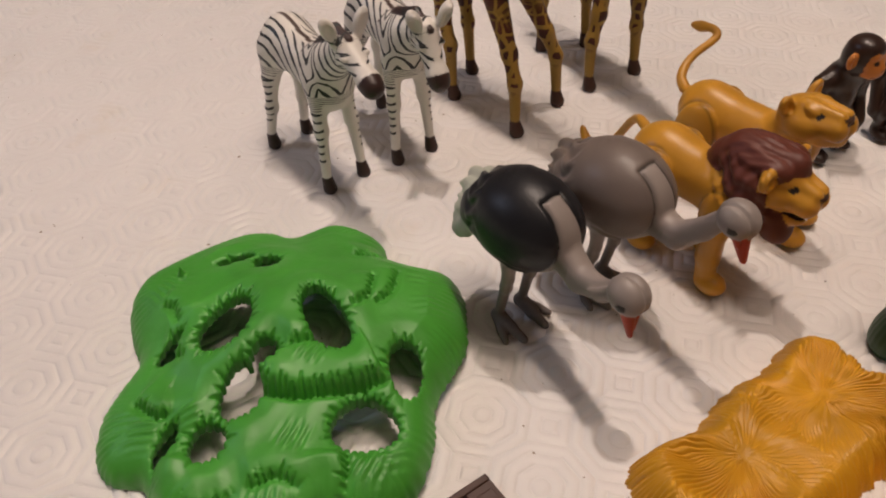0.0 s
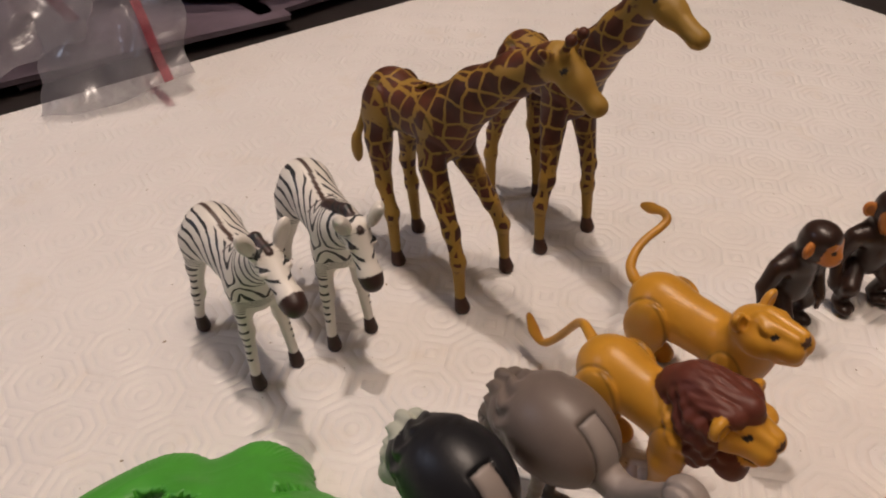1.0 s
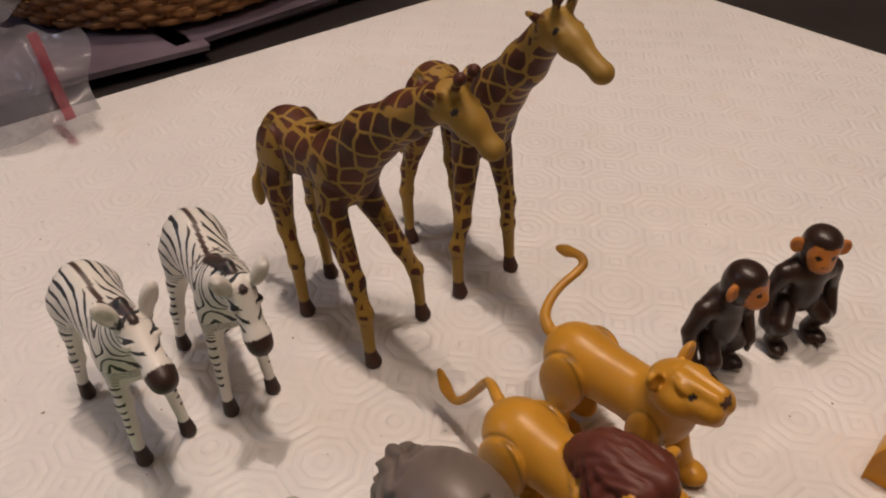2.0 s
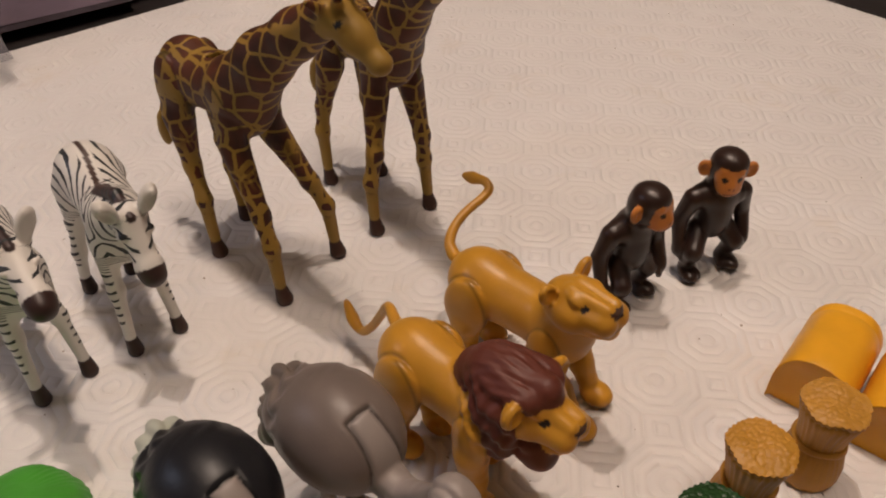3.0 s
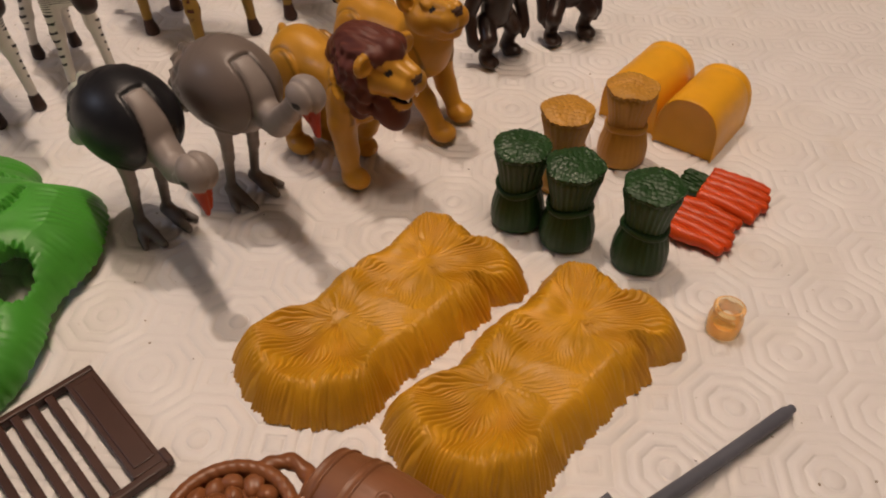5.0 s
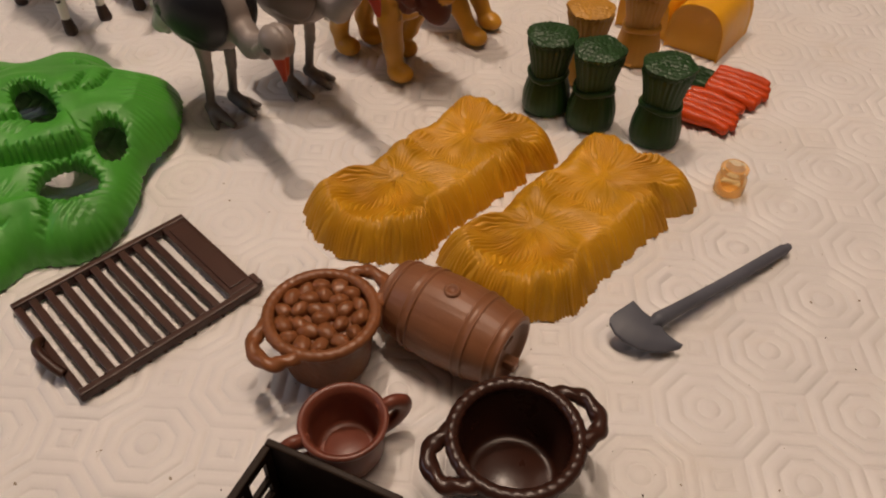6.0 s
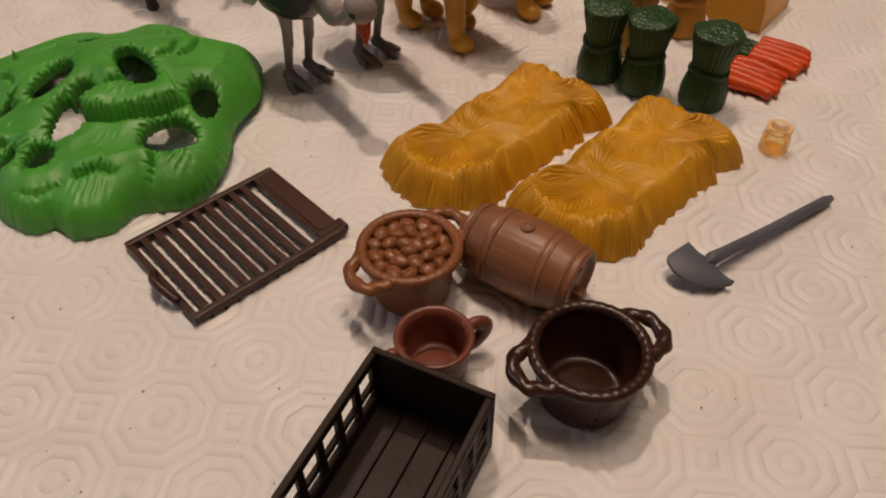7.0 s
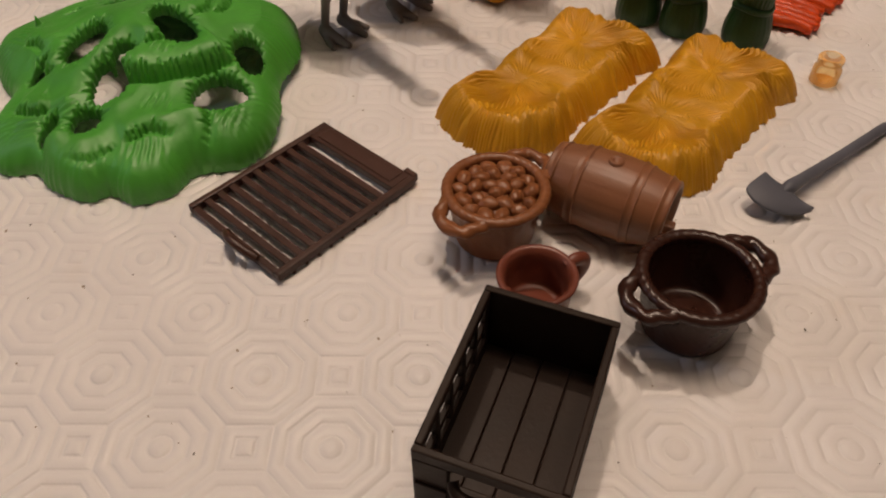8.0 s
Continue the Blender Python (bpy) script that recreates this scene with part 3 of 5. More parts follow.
# ---- giraffes ----
def giraffe(feet, neck, head, nose, side_tail=0.0, ahead=0.0, aside=0.0):
    """feet: back right, back left, front right, front left; neck: points from the shoulder to the poll; ahead, aside: lean of the trunk over the feet."""
    s = Solid()
    a, b = ahead, aside
    s.cone((a - 30, b, 77), (a, b, 81), 11.4, 12.8, 5, 0, 0.92)
    s.ball((a - 31, b, 78.5), (12.4, 11.2, 13.4), 5)
    s.ball((a + 4, b, 79), (12, 11.2, 16), 5)
    s.bars([(a + 6, b, 84)] + neck, [12.8, 10.0, 7.8, 6.5], 4)
    poll, tip = np.array(head, float), np.array(nose, float)
    d = (tip - poll) / np.linalg.norm(tip - poll)
    flat = np.array((d[0], d[1], 0)) / np.hypot(d[0], d[1])
    left = np.array((-flat[1], flat[0], 0))
    up = np.cross(d, left) * -1
    up = up if up[2] > 0 else -up
    s.cone(poll, poll + d * 9, 6.4, 5.4, 3)
    s.cone(poll + d * 9, tip - d * 3.4, 4.6, 3.5, 3)
    s.ball(tip - d * 2.6, (3.9, 3.7, 3.5), 2)
    for sd in (1, -1):
        s.cone(poll + left * sd * 3 + up * 4, poll + left * sd * 3.6 + up * 10.6 - d * 1.5, 1.6, 1.4, 1, 0)
        s.ball(poll + left * sd * 3.6 + up * 11.4 - d * 1.5, 2.2, 0.4, 1)
        s.cone(poll + left * sd * 5 + up * 1.5 - d * 2, poll + left * sd * 11 + up * 4.5 - d * 5, 2.3, 1.0, 1.2, 0)
        s.ball(poll + d * 5 + left * sd * 4.6 + up * 2.4, 1.8, 1.0, 0)
    for i, (fu, fv) in enumerate(feet):
        sd = 1 if fv > 0 else -1
        if i < 2:
            s.ball((a - 31, b + sd * 9.4, 72), (9.5, 4.4, 16.5), 0.2)
            s.bars([(a - 31, b + sd * 9.5, 62), (a * 0.6 - 32 + (fu + 24) * 0.6, b * 0.5 + sd * 10.5, 40), (fu - 2, fv * 0.97, 28), (fu - 0.5, fv, 9)], [6.4, 3.4, 3.0, 2.45], 3)
        else:
            s.ball((a + 3, b + sd * 8.8, 71), (8.0, 4.2, 16.5), 0.2)
            s.bars([(a + 4, b + sd * 9, 62), (a * 0.4 + fu * 0.62 + 2, b * 0.4 + sd * 9 * 0.4 + fv * 0.6, 38), (fu - 2, fv * 0.97, 26), (fu - 0.5, fv, 9)], [5.8, 3.4, 3.0, 2.45], 3)
        s.cone((fu - 0.4, fv, 6.4), (fu + 1.0, fv, 1.9), 2.6, 3.6, 0.5, 1)
    s.bars([(a - 43, b, 78), (a - 49, b + side_tail * 0.4, 66), (a - 52, b + side_tail, 52)], [2.4, 1.6, 1.8], 2)
    s.ball((a - 53, b + side_tail, 46), (3.2, 2.6, 8), 2)

    def extra(f, p):
        # the slot in the back behind the withers
        d = np.maximum(np.abs(p[..., 0] - ahead + 6) - 6.5, np.maximum(np.abs(p[..., 1] - aside) - 3.2, 84 - p[..., 2]))
        return np.maximum(f, -d.astype(np.float32))

    def spots(v):
        u, _, z = v.T
        legs = np.clip((58 - z) / 10, 0, 1)
        along = np.linalg.norm(v - poll, axis=1)
        reach = (v - poll) @ d
        past = np.clip((reach + 3) / 3, 0, 1) * (np.linalg.norm(v - poll - reach[:, None] * d, axis=1) < 8.5) * (along < 34)
        mask = np.clip((z - 20) / 6, 0, 1) * (1 - past) * np.where(along < 7, 0.0, 1.0)
        mask *= np.where(u < ahead - 46, 0.0, 1.0)
        return np.stack([mask, legs, np.clip((50 - z) / 26, 0, 1)], -1)

    def repaint(v, col):
        eye = np.zeros(len(v), bool)
        for sd in (1, -1):
            eye |= np.linalg.norm(v - (poll + d * 4.5 + left * sd * 5.0 + up * 2.6), axis=1) < 1.5
        out = np.where(eye[:, None], np.array((0.01, 0.008, 0.008)), col)
        # the leg plates are set into the trunk with a narrow dark joint
        for cu, cz, ru, rz in ((ahead - 31, 72, 9.5, 16.5), (ahead + 3, 71, 8.0, 16.5)):
            ring = np.hypot((v[:, 0] - cu) / ru, (v[:, 2] - cz) / rz)
            joint = 0.75 * np.exp(-((ring - 1.0) / 0.045) ** 2) * (np.abs(v[:, 1] - aside) > 7) * (v[:, 2] > cz - 6)
            out = out * (1 - joint[:, None])
        return out

    yellow = (0.30, 0.178, 0.033)
    return figure("giraffe", s, [yellow, (0.055, 0.026, 0.018)], GIRAFFE_SKIN, 0.75, extra, spots, repaint)


thing("toy_giraffe", "yellow plastic toy giraffe with brown patches, neck stretched forward", "toy giraffe", stand(15.6, 383.3, (0.74, -0.67)),
      giraffe([(-18, -14), (-30.5, 10), (26.8, -15), (21.5, 19.4)], [(19, 1, 98), (37, 2.3, 112), (52, 3.2, 122)], (56, 3.6, 123.5), (73.8, 5.5, 109.8), -6), "toy giraffes")
thing("toy_giraffe", "yellow plastic toy giraffe with brown patches, head held high", "toy giraffe", stand(60.7, 424.9, (0.6, -0.8)),
      giraffe([(-25.8, -11), (-16.6, 12.3), (21.5, -15.7), (20.9, 14.6)], [(24, 2.5, 98), (39, 1.8, 115), (51.0, 0.8, 130.5)], (55, 0.5, 134), (79.5, 1.2, 124), -6, 8.0, 4.0), "toy giraffes")


# ---- lions ----
OCHRE, MANE = (0.54, 0.262, 0.026), (0.118, 0.029, 0.017)


def big_cat(rump, chest, feet, head, head_yaw, tail, mane, pitch=0.0):
    s = Solid()
    r, c = np.array(rump, float), np.array(chest, float)
    s.cone(r, c, 11.2, 10.2, 6, 0, 0.92)
    s.ball(r, (12.5, 10.5, 11.5), 5)
    s.ball(c + (1, 0, -1), (10.5, 9.8, 12.5), 5)
    h = np.array(head, float)
    cy, sy = math.cos(radians(head_yaw)), math.sin(radians(head_yaw))
    cp, sp = math.cos(radians(pitch)), math.sin(radians(pitch))

    def n(u, v, z):
        u, z = u * cp - z * sp, u * sp + z * cp
        return h + (u * cy - v * sy, u * sy + v * cy, z)

    s.cone(c + (3, 0, 5), n(-3, 0, -3), 9.5, 7.6, 4)
    s.ball(n(-1.5, 0, -0.4), (10.0, 8.6, 7.6), 3)
    s.ball(n(4, 0, -4.0), (8.0, 7.0, 5.0), 3)
    for sd in (1, -1):
        s.cone(n(6.0, sd * 2.8, -1.8), n(11.6, sd * 2.8, -2.4), 4.8, 4.3, 1.4)
        s.cone(n(0.5, sd * 2.4, 4.6), n(13.0, sd * 1.9, 1.5), 3.2, 2.2, 1.2)
        s.ball(n(4.2, sd * 4.4, 4.0), (3.0, 2.4, 1.6), 1.2, 0, -20)
        s.ball(n(12.2, sd * 3.0, -3.8), (3.2, 3.2, 3.0), 0.7)
        s.ball(n(1.0, sd * 6.6, -2.6), (5.2, 2.8, 4.4), 1.6)
        if not mane:
            s.ball(n(-3.8, sd * 8.3, 5.6), (2.0, 3.4, 4.9), 0.8, 0, 0, head_yaw, sd * -34)
            s.ball(n(-1.6, sd * 8.7, 5.9), (1.2, 2.5, 3.6), -1, 0, 0, head_yaw, sd * -34)
    s.ball(n(15.0, 0, 0.5), (1.2, 2.2, 1.1), 0.8, 1)
    if mane:
        s.cone(n(4, 0, -11.2), n(9.4, 0, -11.0), 4.0, 2.7, 1.2)
        s.ball(n(9.0, 0, -8.0), (6.0, 4.6, 1.9), -1)
        for sd in (1, -1):
            s.cone(n(12.6, sd * 2.4, -6.2), n(12.9, sd * 2.4, -8.2), 0.9, 0.5, 0.3, 3)
    else:
        s.cone(n(6, 0, -7.0), n(10.8, 0, -6.8), 4.2, 3.4, 1.6)
    for i, (fu, fv) in enumerate(feet):
        sd = 1 if fv > 0 else -1
        if i < 2:
            s.ball((r[0] + 1, sd * 10.3, r[2] - 4.5), (9.4, 3.8, 13.0), 0.35, 0, -14)
            s.bars([(r[0] + 1, sd * 9.2, r[2] - 13), (fu - 3.5, fv, 12), (fu - 2.5, fv, 5)], [6.0, 3.9, 3.5], 2)
        else:
            s.ball((c[0] + 1, sd * 9.4, c[2] - 5), (6.8, 3.7, 11.0), 0.35)
            s.bars([(c[0] + 1, sd * 9.0, c[2] - 11), ((c[0] + fu) / 2 - 0.5, fv * 0.98, 15), (fu - 1.5, fv, 5.5)], [5.4, 4.2, 3.6], 2)
        s.ball((fu + 1.2, fv, 4.1), (6.2, 5.0, 4.1), 1.2)
    path = curve(tail, 6)
    t = np.linspace(0, 1, len(path))
    s.bars([tuple(q) for q in path], list(np.interp(t, [0, 0.1, 0.3, 0.78, 0.9, 1.0], [2.3, 1.9, 1.6, 1.5, 2.3, 1.0])), 0.5)
    extra = None
    if mane:
        s.ball(n(-8.0, 0, -2), (9.2, 12.4, 13.6), 2.2, 2, -8, head_yaw)
        s.cone(n(-13, 0, 3.8), n(3.4, 0, 7.6), 8.2, 4.6, 3, 2)
        s.cone(n(-19, 0, 0), n(-10, 0, 3), 6.5, 8.6, 3, 2)
        s.ball(n(1.5, 0, -14.0), (6.2, 7.6, 11.0), 2.2, 2, 32, head_yaw)
        for sd in (1, -1):
            s.ball(n(-4.0, sd * 9.2, -7), (5.2, 4.0, 11.5), 2, 2, 0, head_yaw)
            s.ball(n(-1.5, sd * 6.0, 6.6), (6.5, 3.8, 3.8), 2, 2, 0, head_yaw)
            s.ball(n(0.4, sd * 10.4, 4.6), (2.5, 4.3, 4.2), 0.5, 0, 0, head_yaw, sd * -50)
            s.ball(n(2.6, sd * 10.9, 4.9), (1.3, 2.8, 2.7), -1, 0, 0, head_yaw, sd * -50)

        def extra(f, p):
            q = p - h
            fu, fv = q[..., 0] * cy + q[..., 1] * sy, -q[..., 0] * sy + q[..., 1] * cy
            z = q[..., 2]
            inside = np.clip((24 - np.linalg.norm(q, axis=-1)) / 4, 0, 1) * np.clip((3.0 - fu + np.clip(-z - 7, 0, 8)) / 3, 0, 1)
            top = np.clip((z - 5) / 3, 0, 1)
            sweep = np.sin(np.abs(fv) * 1.9 + 1.4 * np.sin(fu * 0.32)) + 0.6 * np.sin(np.abs(fv) * 3.4 + fu * 0.5)
            locks = np.sin(z * 1.0 + 1.5 * np.sin(fu * 0.45) + 0.5 * fu) + 0.6 * np.sin(fu * 1.5 + 1.2 * np.sin(z * 0.5) - 0.6 * z)
            lock = sweep * top * 0.4 + locks * (1 - top) * 0.85
            inside = inside * np.clip((1.45 - ((fu + 7) / 12.5) ** 2 - (fv / 14.5) ** 2 - ((z + 4) / 17.5) ** 2) / 0.3, 0, 1)
            return (f + (0.55 * inside * lock).astype(np.float32)).astype(np.float32)

    def repaint(v, col):
        q = v - h
        fu, fv = q[:, 0] * cy + q[:, 1] * sy, -q[:, 0] * sy + q[:, 1] * cy
        fu, qz = fu * cp + q[:, 2] * sp, q[:, 2] * cp - fu * sp
        out = col.copy()
        for sd in (1, -1):
            e = np.hypot((fu - 7.4) / 1.7, (fv - sd * 5.2) / 3.4) + np.abs(qz - 2.3 + 0.25 * (np.abs(fv) - 5.2)) / 1.3
            out[(e < 1.0) & (fu > 5)] = (0.012, 0.009, 0.008)
        out[(fu > 14.0) & (qz > -1.4) & (qz < 1.8) & (np.abs(fv) < 2.4 + 0.5 * qz)] = (0.06, 0.028, 0.018)
        for sd in (1, -1):
            for cu, cz, ru, rz in ((r[0] + 1, r[2] - 4.5, 9.4, 13.0), (c[0] + 1, c[2] - 5, 6.8, 11.0)):
                ring = np.hypot((v[:, 0] - cu) / ru, (v[:, 2] - cz) / rz)
                seam = 0.5 * np.exp(-((ring - 0.99) / 0.045) ** 2) * (v[:, 1] * sd > 7) * (v[:, 2] > cz - 4) * (out[:, 0] > 0.3)
                out = out * (1 - seam[:, None])
        if mane:
            gape = ((fu - 9.0) / 6.4) ** 2 + (fv / 4.9) ** 2 + ((qz + 8.0) / 2.3) ** 2 < 1
            out[gape & (col[:, 0] < 0.7)] = (0.022, 0.008, 0.008)
        else:
            out[(fu > 9) & (np.abs(qz + 6.0) < 0.4) & (np.abs(fv) < 4.8)] = (0.2, 0.08, 0.03)
        return out

    return figure("big_cat", s, [OCHRE, (0.09, 0.04, 0.022), MANE, (0.75, 0.70, 0.6)], LION_SKIN, 0.62, extra, None, repaint)


thing("toy_lioness", "ochre plastic toy lioness with raised curling tail", "toy lioness", stand(121.8, 309.1, (0.72, -0.69)),
      big_cat((-24, 0, 34.5), (9, 0, 35), [(-21.2, -7.4), (-24.8, 6.5), (25, -7.5), (21, 8.2)], (16.0, -3, 52.8), -4,
              [(-37.1, -1.0, 39.9), (-40.8, 0.9, 42.5), (-42.8, 5.9, 45.8), (-43.2, 12.5, 48.5), (-42.1, 20.5, 51.2), (-42.4, 24.3, 52.9), (-45.6, 25.4, 54.2), (-50.3, 25.1, 53.5), (-54.9, 24.8, 52.9)], False, 17))
thing("toy_lion", "ochre plastic toy lion with reddish brown mane, mouth open", "toy lion", stand(93.4, 275.0, (0.72, -0.69)),
      big_cat((-16, 0, 39.5), (13, 0, 38.5), [(-16, -7.6), (-14.5, 6.5), (17.0, -8.4), (4.2, 8.5)], (26.0, 2.3, 51.0), 2,
              [(-25, 2, 43), (-29.5, 3.5, 44.2), (-34.8, 6.6, 43.2), (-39.8, 9.5, 38.5), (-45.2, 11, 29.5), (-51, 11.5, 20), (-56.5, 11.5, 14), (-62, 12.5, 15), (-67, 13.8, 20.5)], True))


# ---- chimpanzees ----
FUR, FACE = (0.030, 0.015, 0.011), (0.52, 0.19, 0.038)


def chimp(head_turn, arms, legs, lean, high):
    """arms: elbow and hand offsets (forward, out, height); legs: foot offsets (forward, out)."""
    s = Solid()
    s.cone((-2.5, 0, 21), (-2, 0, 35), 6.2, 7.0, 4, 0)
    s.ball((-1.5, 0, 27), (6.8, 6.9, 10.5), 3)
    s.cone((-2, -6.8, 36), (-2, 6.8, 36), 5.2, 5.2, 3)
    c, sn = math.cos(radians(head_turn)), math.sin(radians(head_turn))

    def n(u, v, z):
        return (lean + u * c - v * sn, u * sn + v * c, high + z)

    s.cone((-2, 0, 38), n(-1.5, 0, -3), 6.2, 6.0, 3)
    s.ball(n(-0.6, 0, 0.5), (7.7, 7.3, 8.0), 2)
    s.ball(n(0.4, 0, 4.6), (7.3, 6.9, 5.0), 1.5)
    s.cone(n(5.4, -2.6, 3.0), n(5.4, 2.6, 3.0), 2.3, 2.3, 0.6, 1)
    s.ball(n(3.9, 0, -0.2), (4.5, 5.9, 5.6), 0.5, 1)
    s.cone(n(6.8, 0, 1.6), n(8.4, 0, -1.6), 1.1, 1.5, 1.0, 1)
    s.ball(n(5.6, 0, -4.0), (4.0, 4.9, 3.7), 1.8, 1)
    for sd in (1, -1):
        s.ball(n(-0.3, sd * 8.7, 0.6), (1.7, 2.8, 3.7), 0.6, 1, 0, head_turn, sd * -10)
        s.ball(n(1.3, sd * 9.2, 0.6), (1.0, 1.6, 2.4), -1, 1, 0, head_turn)
    for sd, (ef, eo, hf, ho, hz) in zip((1, -1), arms):
        s.bars([(-2, sd * 10.6, 35.5), (ef, sd * eo, 25), (hf, sd * ho, hz + 3)], [4.2, 3.3, 2.6], 0.8)
        s.ball((hf + 0.6, sd * ho, hz), (3.2, 2.5, 3.9), 1.2)
        s.cone((hf + 2.0, sd * (ho - 1.6), hz + 0.5), (hf + 3.4, sd * (ho - 2.4), hz - 2.5), 1.1, 1.0, 0.6)
        s.cone((hf + 1.0, sd * ho, hz - 1), (hf + 2.6, sd * (ho - 1.2), hz - 4.2), 1.7, 1.2, 0.8)
    for sd, (ff, fo) in zip((1, -1), legs):
        s.bars([(-1.5, sd * 5.6, 19.5), (ff + 2.4, sd * (fo + 0.6), 14.0), (ff - 1.6, sd * fo, 5.0)], [4.8, 3.7, 3.0], 1.2)
        s.ball((ff + 1.6, sd * (fo + 0.4), 3.0), (6.6, 4.0, 3.0), 1.5, 0, 0, sd * 12)
        s.ball((ff + 3.0, sd * (fo - 2.8), 2.3), (2.8, 1.7, 2.0), 1.0)

    def repaint(v, col):
        x, y = v[:, 0] - lean, v[:, 1]
        fu, fv, z = x * c + y * sn, -x * sn + y * c, v[:, 2] - high
        out = col.copy()
        face = (fu > 3)
        for sd in (1, -1):
            out[face & (np.hypot(fv - sd * 2.9, (z - 0.6) * 1.1) < 1.15)] = (0.012, 0.008, 0.007)
            out[face & (np.hypot(fv - sd * 0.9, z + 2.7) < 0.45)] = (0.12, 0.035, 0.01)
        out[face & (fu > 7) & (np.abs(z + 5.4 + 0.04 * fv ** 2) < 0.4) & (np.abs(fv) < 4.2)] = (0.13, 0.035, 0.01)
        return out

    return figure("chimp", s, [FUR, FACE], CHIMP_SKIN, 0.55, None, None, repaint)


ARMS = ((-3.5, 13.9, 1.0, 14.0, 14.0), (-3.0, 14.1, 0.5, 14.6, 13.2))
thing("toy_chimpanzee", "dark brown plastic toy chimpanzee with orange face looking aside", "toy chimpanzee", stand(164.6, 352.3, (0.45, -0.89)),
      chimp(20, ARMS, ((-1.6, 7.6), (3.4, 7.6)), 3.4, 48.6), "toy chimpanzees")
thing("toy_chimpanzee", "dark brown plastic toy chimpanzee with orange face and ears", "toy chimpanzee", stand(202.0, 372.0, (0.22, -0.975)),
      chimp(-18, ARMS, ((1.0, 8.6), (4.2, 10.0)), 0.0, 48.3), "toy chimpanzees")


# ---- ostriches ----
GREY, BEAK = (0.285, 0.245, 0.225), (0.42, 0.045, 0.02)


def ostrich(plume, neck, head, beak, pale_tail):
    s = Solid()
    s.ball((-7.0, 0.5, 48.5), (21.0, 15.8, 16.6), 3, 0, 6)
    s.ball((-23, 0, 45.5), (8.0, 11, 9.5), 5, 0)
    for i in range(7):
        a = -1.05 + i * 0.35
        s.ball((-28.6 + 2.6 * abs(a), 11.0 * math.sin(a), 43.0 + 9.5 * math.cos(a * 1.9)), (4.8, 2.7, 4.2), 0.9, 3)
    for i in range(5):
        a = -1.0 + i * 0.5
        s.ball((-29.6, 7.5 * math.sin(a), 38.5 + 3.5 * math.cos(a * 2)), (4.4, 2.6, 6.0), 0.9, 3)
    s.bars([(11.0, 0, 46)] + neck, [5.6, 4.7, 3.6, 3.1], 1.2, 1)
    hd, bk = np.array(head, float), np.array(beak, float)
    s.ball(hd, (6.5, 5.9, 5.7), 1.6, 1, -25)
    d = (bk - hd) / np.linalg.norm(bk - hd)
    s.cone(hd + d * 4.5, bk, 3.2, 1.3, 0.5, 2)
    for sd in (1, -1):
        s.bars([(-7.0, sd * 5.6, 38), (-7.5, sd * 5.7, 25), (-11.0, sd * 5.6, 6)], [3.8, 2.0, 1.75], 1.6, 1)
        s.ball((-8.0, sd * 5.7, 21), (2.3, 2.1, 3.0), 1.2, 1)
        s.bars([(-11.5, sd * 5.6, 4.5), (-5.0, sd * 5.4, 2.4), (1.5, sd * 5.2, 1.5)], [2.7, 2.2, 1.5], 1.0, 1)
        s.bars([(-11.5, sd * 5.6, 3.5), (-6.0, sd * 8.8, 2.0), (-2.0, sd * 10.6, 1.4)], [2.2, 1.8, 1.2], 0.8, 1)

    def extra(f, p):
        under = np.clip((46 - p[..., 2]) / 8, 0, 1) * np.clip((8 - p[..., 0]) / 6, 0, 1)
        back = np.maximum(np.clip((-10 - p[..., 0]) / 10, 0, 1), 0.7 * under) * np.clip((p[..., 2] - 28) / 5, 0, 1)
        a = np.arctan2(p[..., 1], p[..., 2] - 46)
        feather = np.sin(a * 11 + 1.6 * np.sin(p[..., 0] * 0.5)) * np.clip(np.sin(p[..., 0] * 0.45 + a * 2) + 0.4, 0, 1)
        seam = np.exp(-((tongue(p) - 0.0) / 0.6) ** 2) * (p[..., 2] > 34)
        return (f + (0.75 * back * feather + 0.85 * seam).astype(np.float32)).astype(np.float32)

    def tongue(p):
        """Distance inside (minus) the flush plate that carries the neck."""
        wide = 3.6 + np.clip(62 - p[..., 2], 0, 30) * 0.10
        return np.maximum(np.abs(p[..., 1]) - wide, 3.0 - p[..., 0])

    def repaint(v, col):
        out = col.copy()
        out[(tongue(v) < -0.1) & (v[:, 2] > 34) & (v[:, 0] < 18)] = GREY
        line = np.exp(-((tongue(v) - 0.1) / 0.5) ** 2) * (v[:, 2] > 36) * (v[:, 0] < 16)
        out *= (1 - 0.65 * line)[:, None]
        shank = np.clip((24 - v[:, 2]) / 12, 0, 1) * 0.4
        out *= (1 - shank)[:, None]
        for sd in (1, -1):
            e = np.linalg.norm((v - hd - np.array((1.5, sd * 5.2, -1.0))) / np.array((1.5, 2, 1.5)), axis=1)
            out[e < 1] = (0.01, 0.01, 0.01)
        return out

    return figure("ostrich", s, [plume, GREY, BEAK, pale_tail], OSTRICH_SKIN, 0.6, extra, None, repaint)


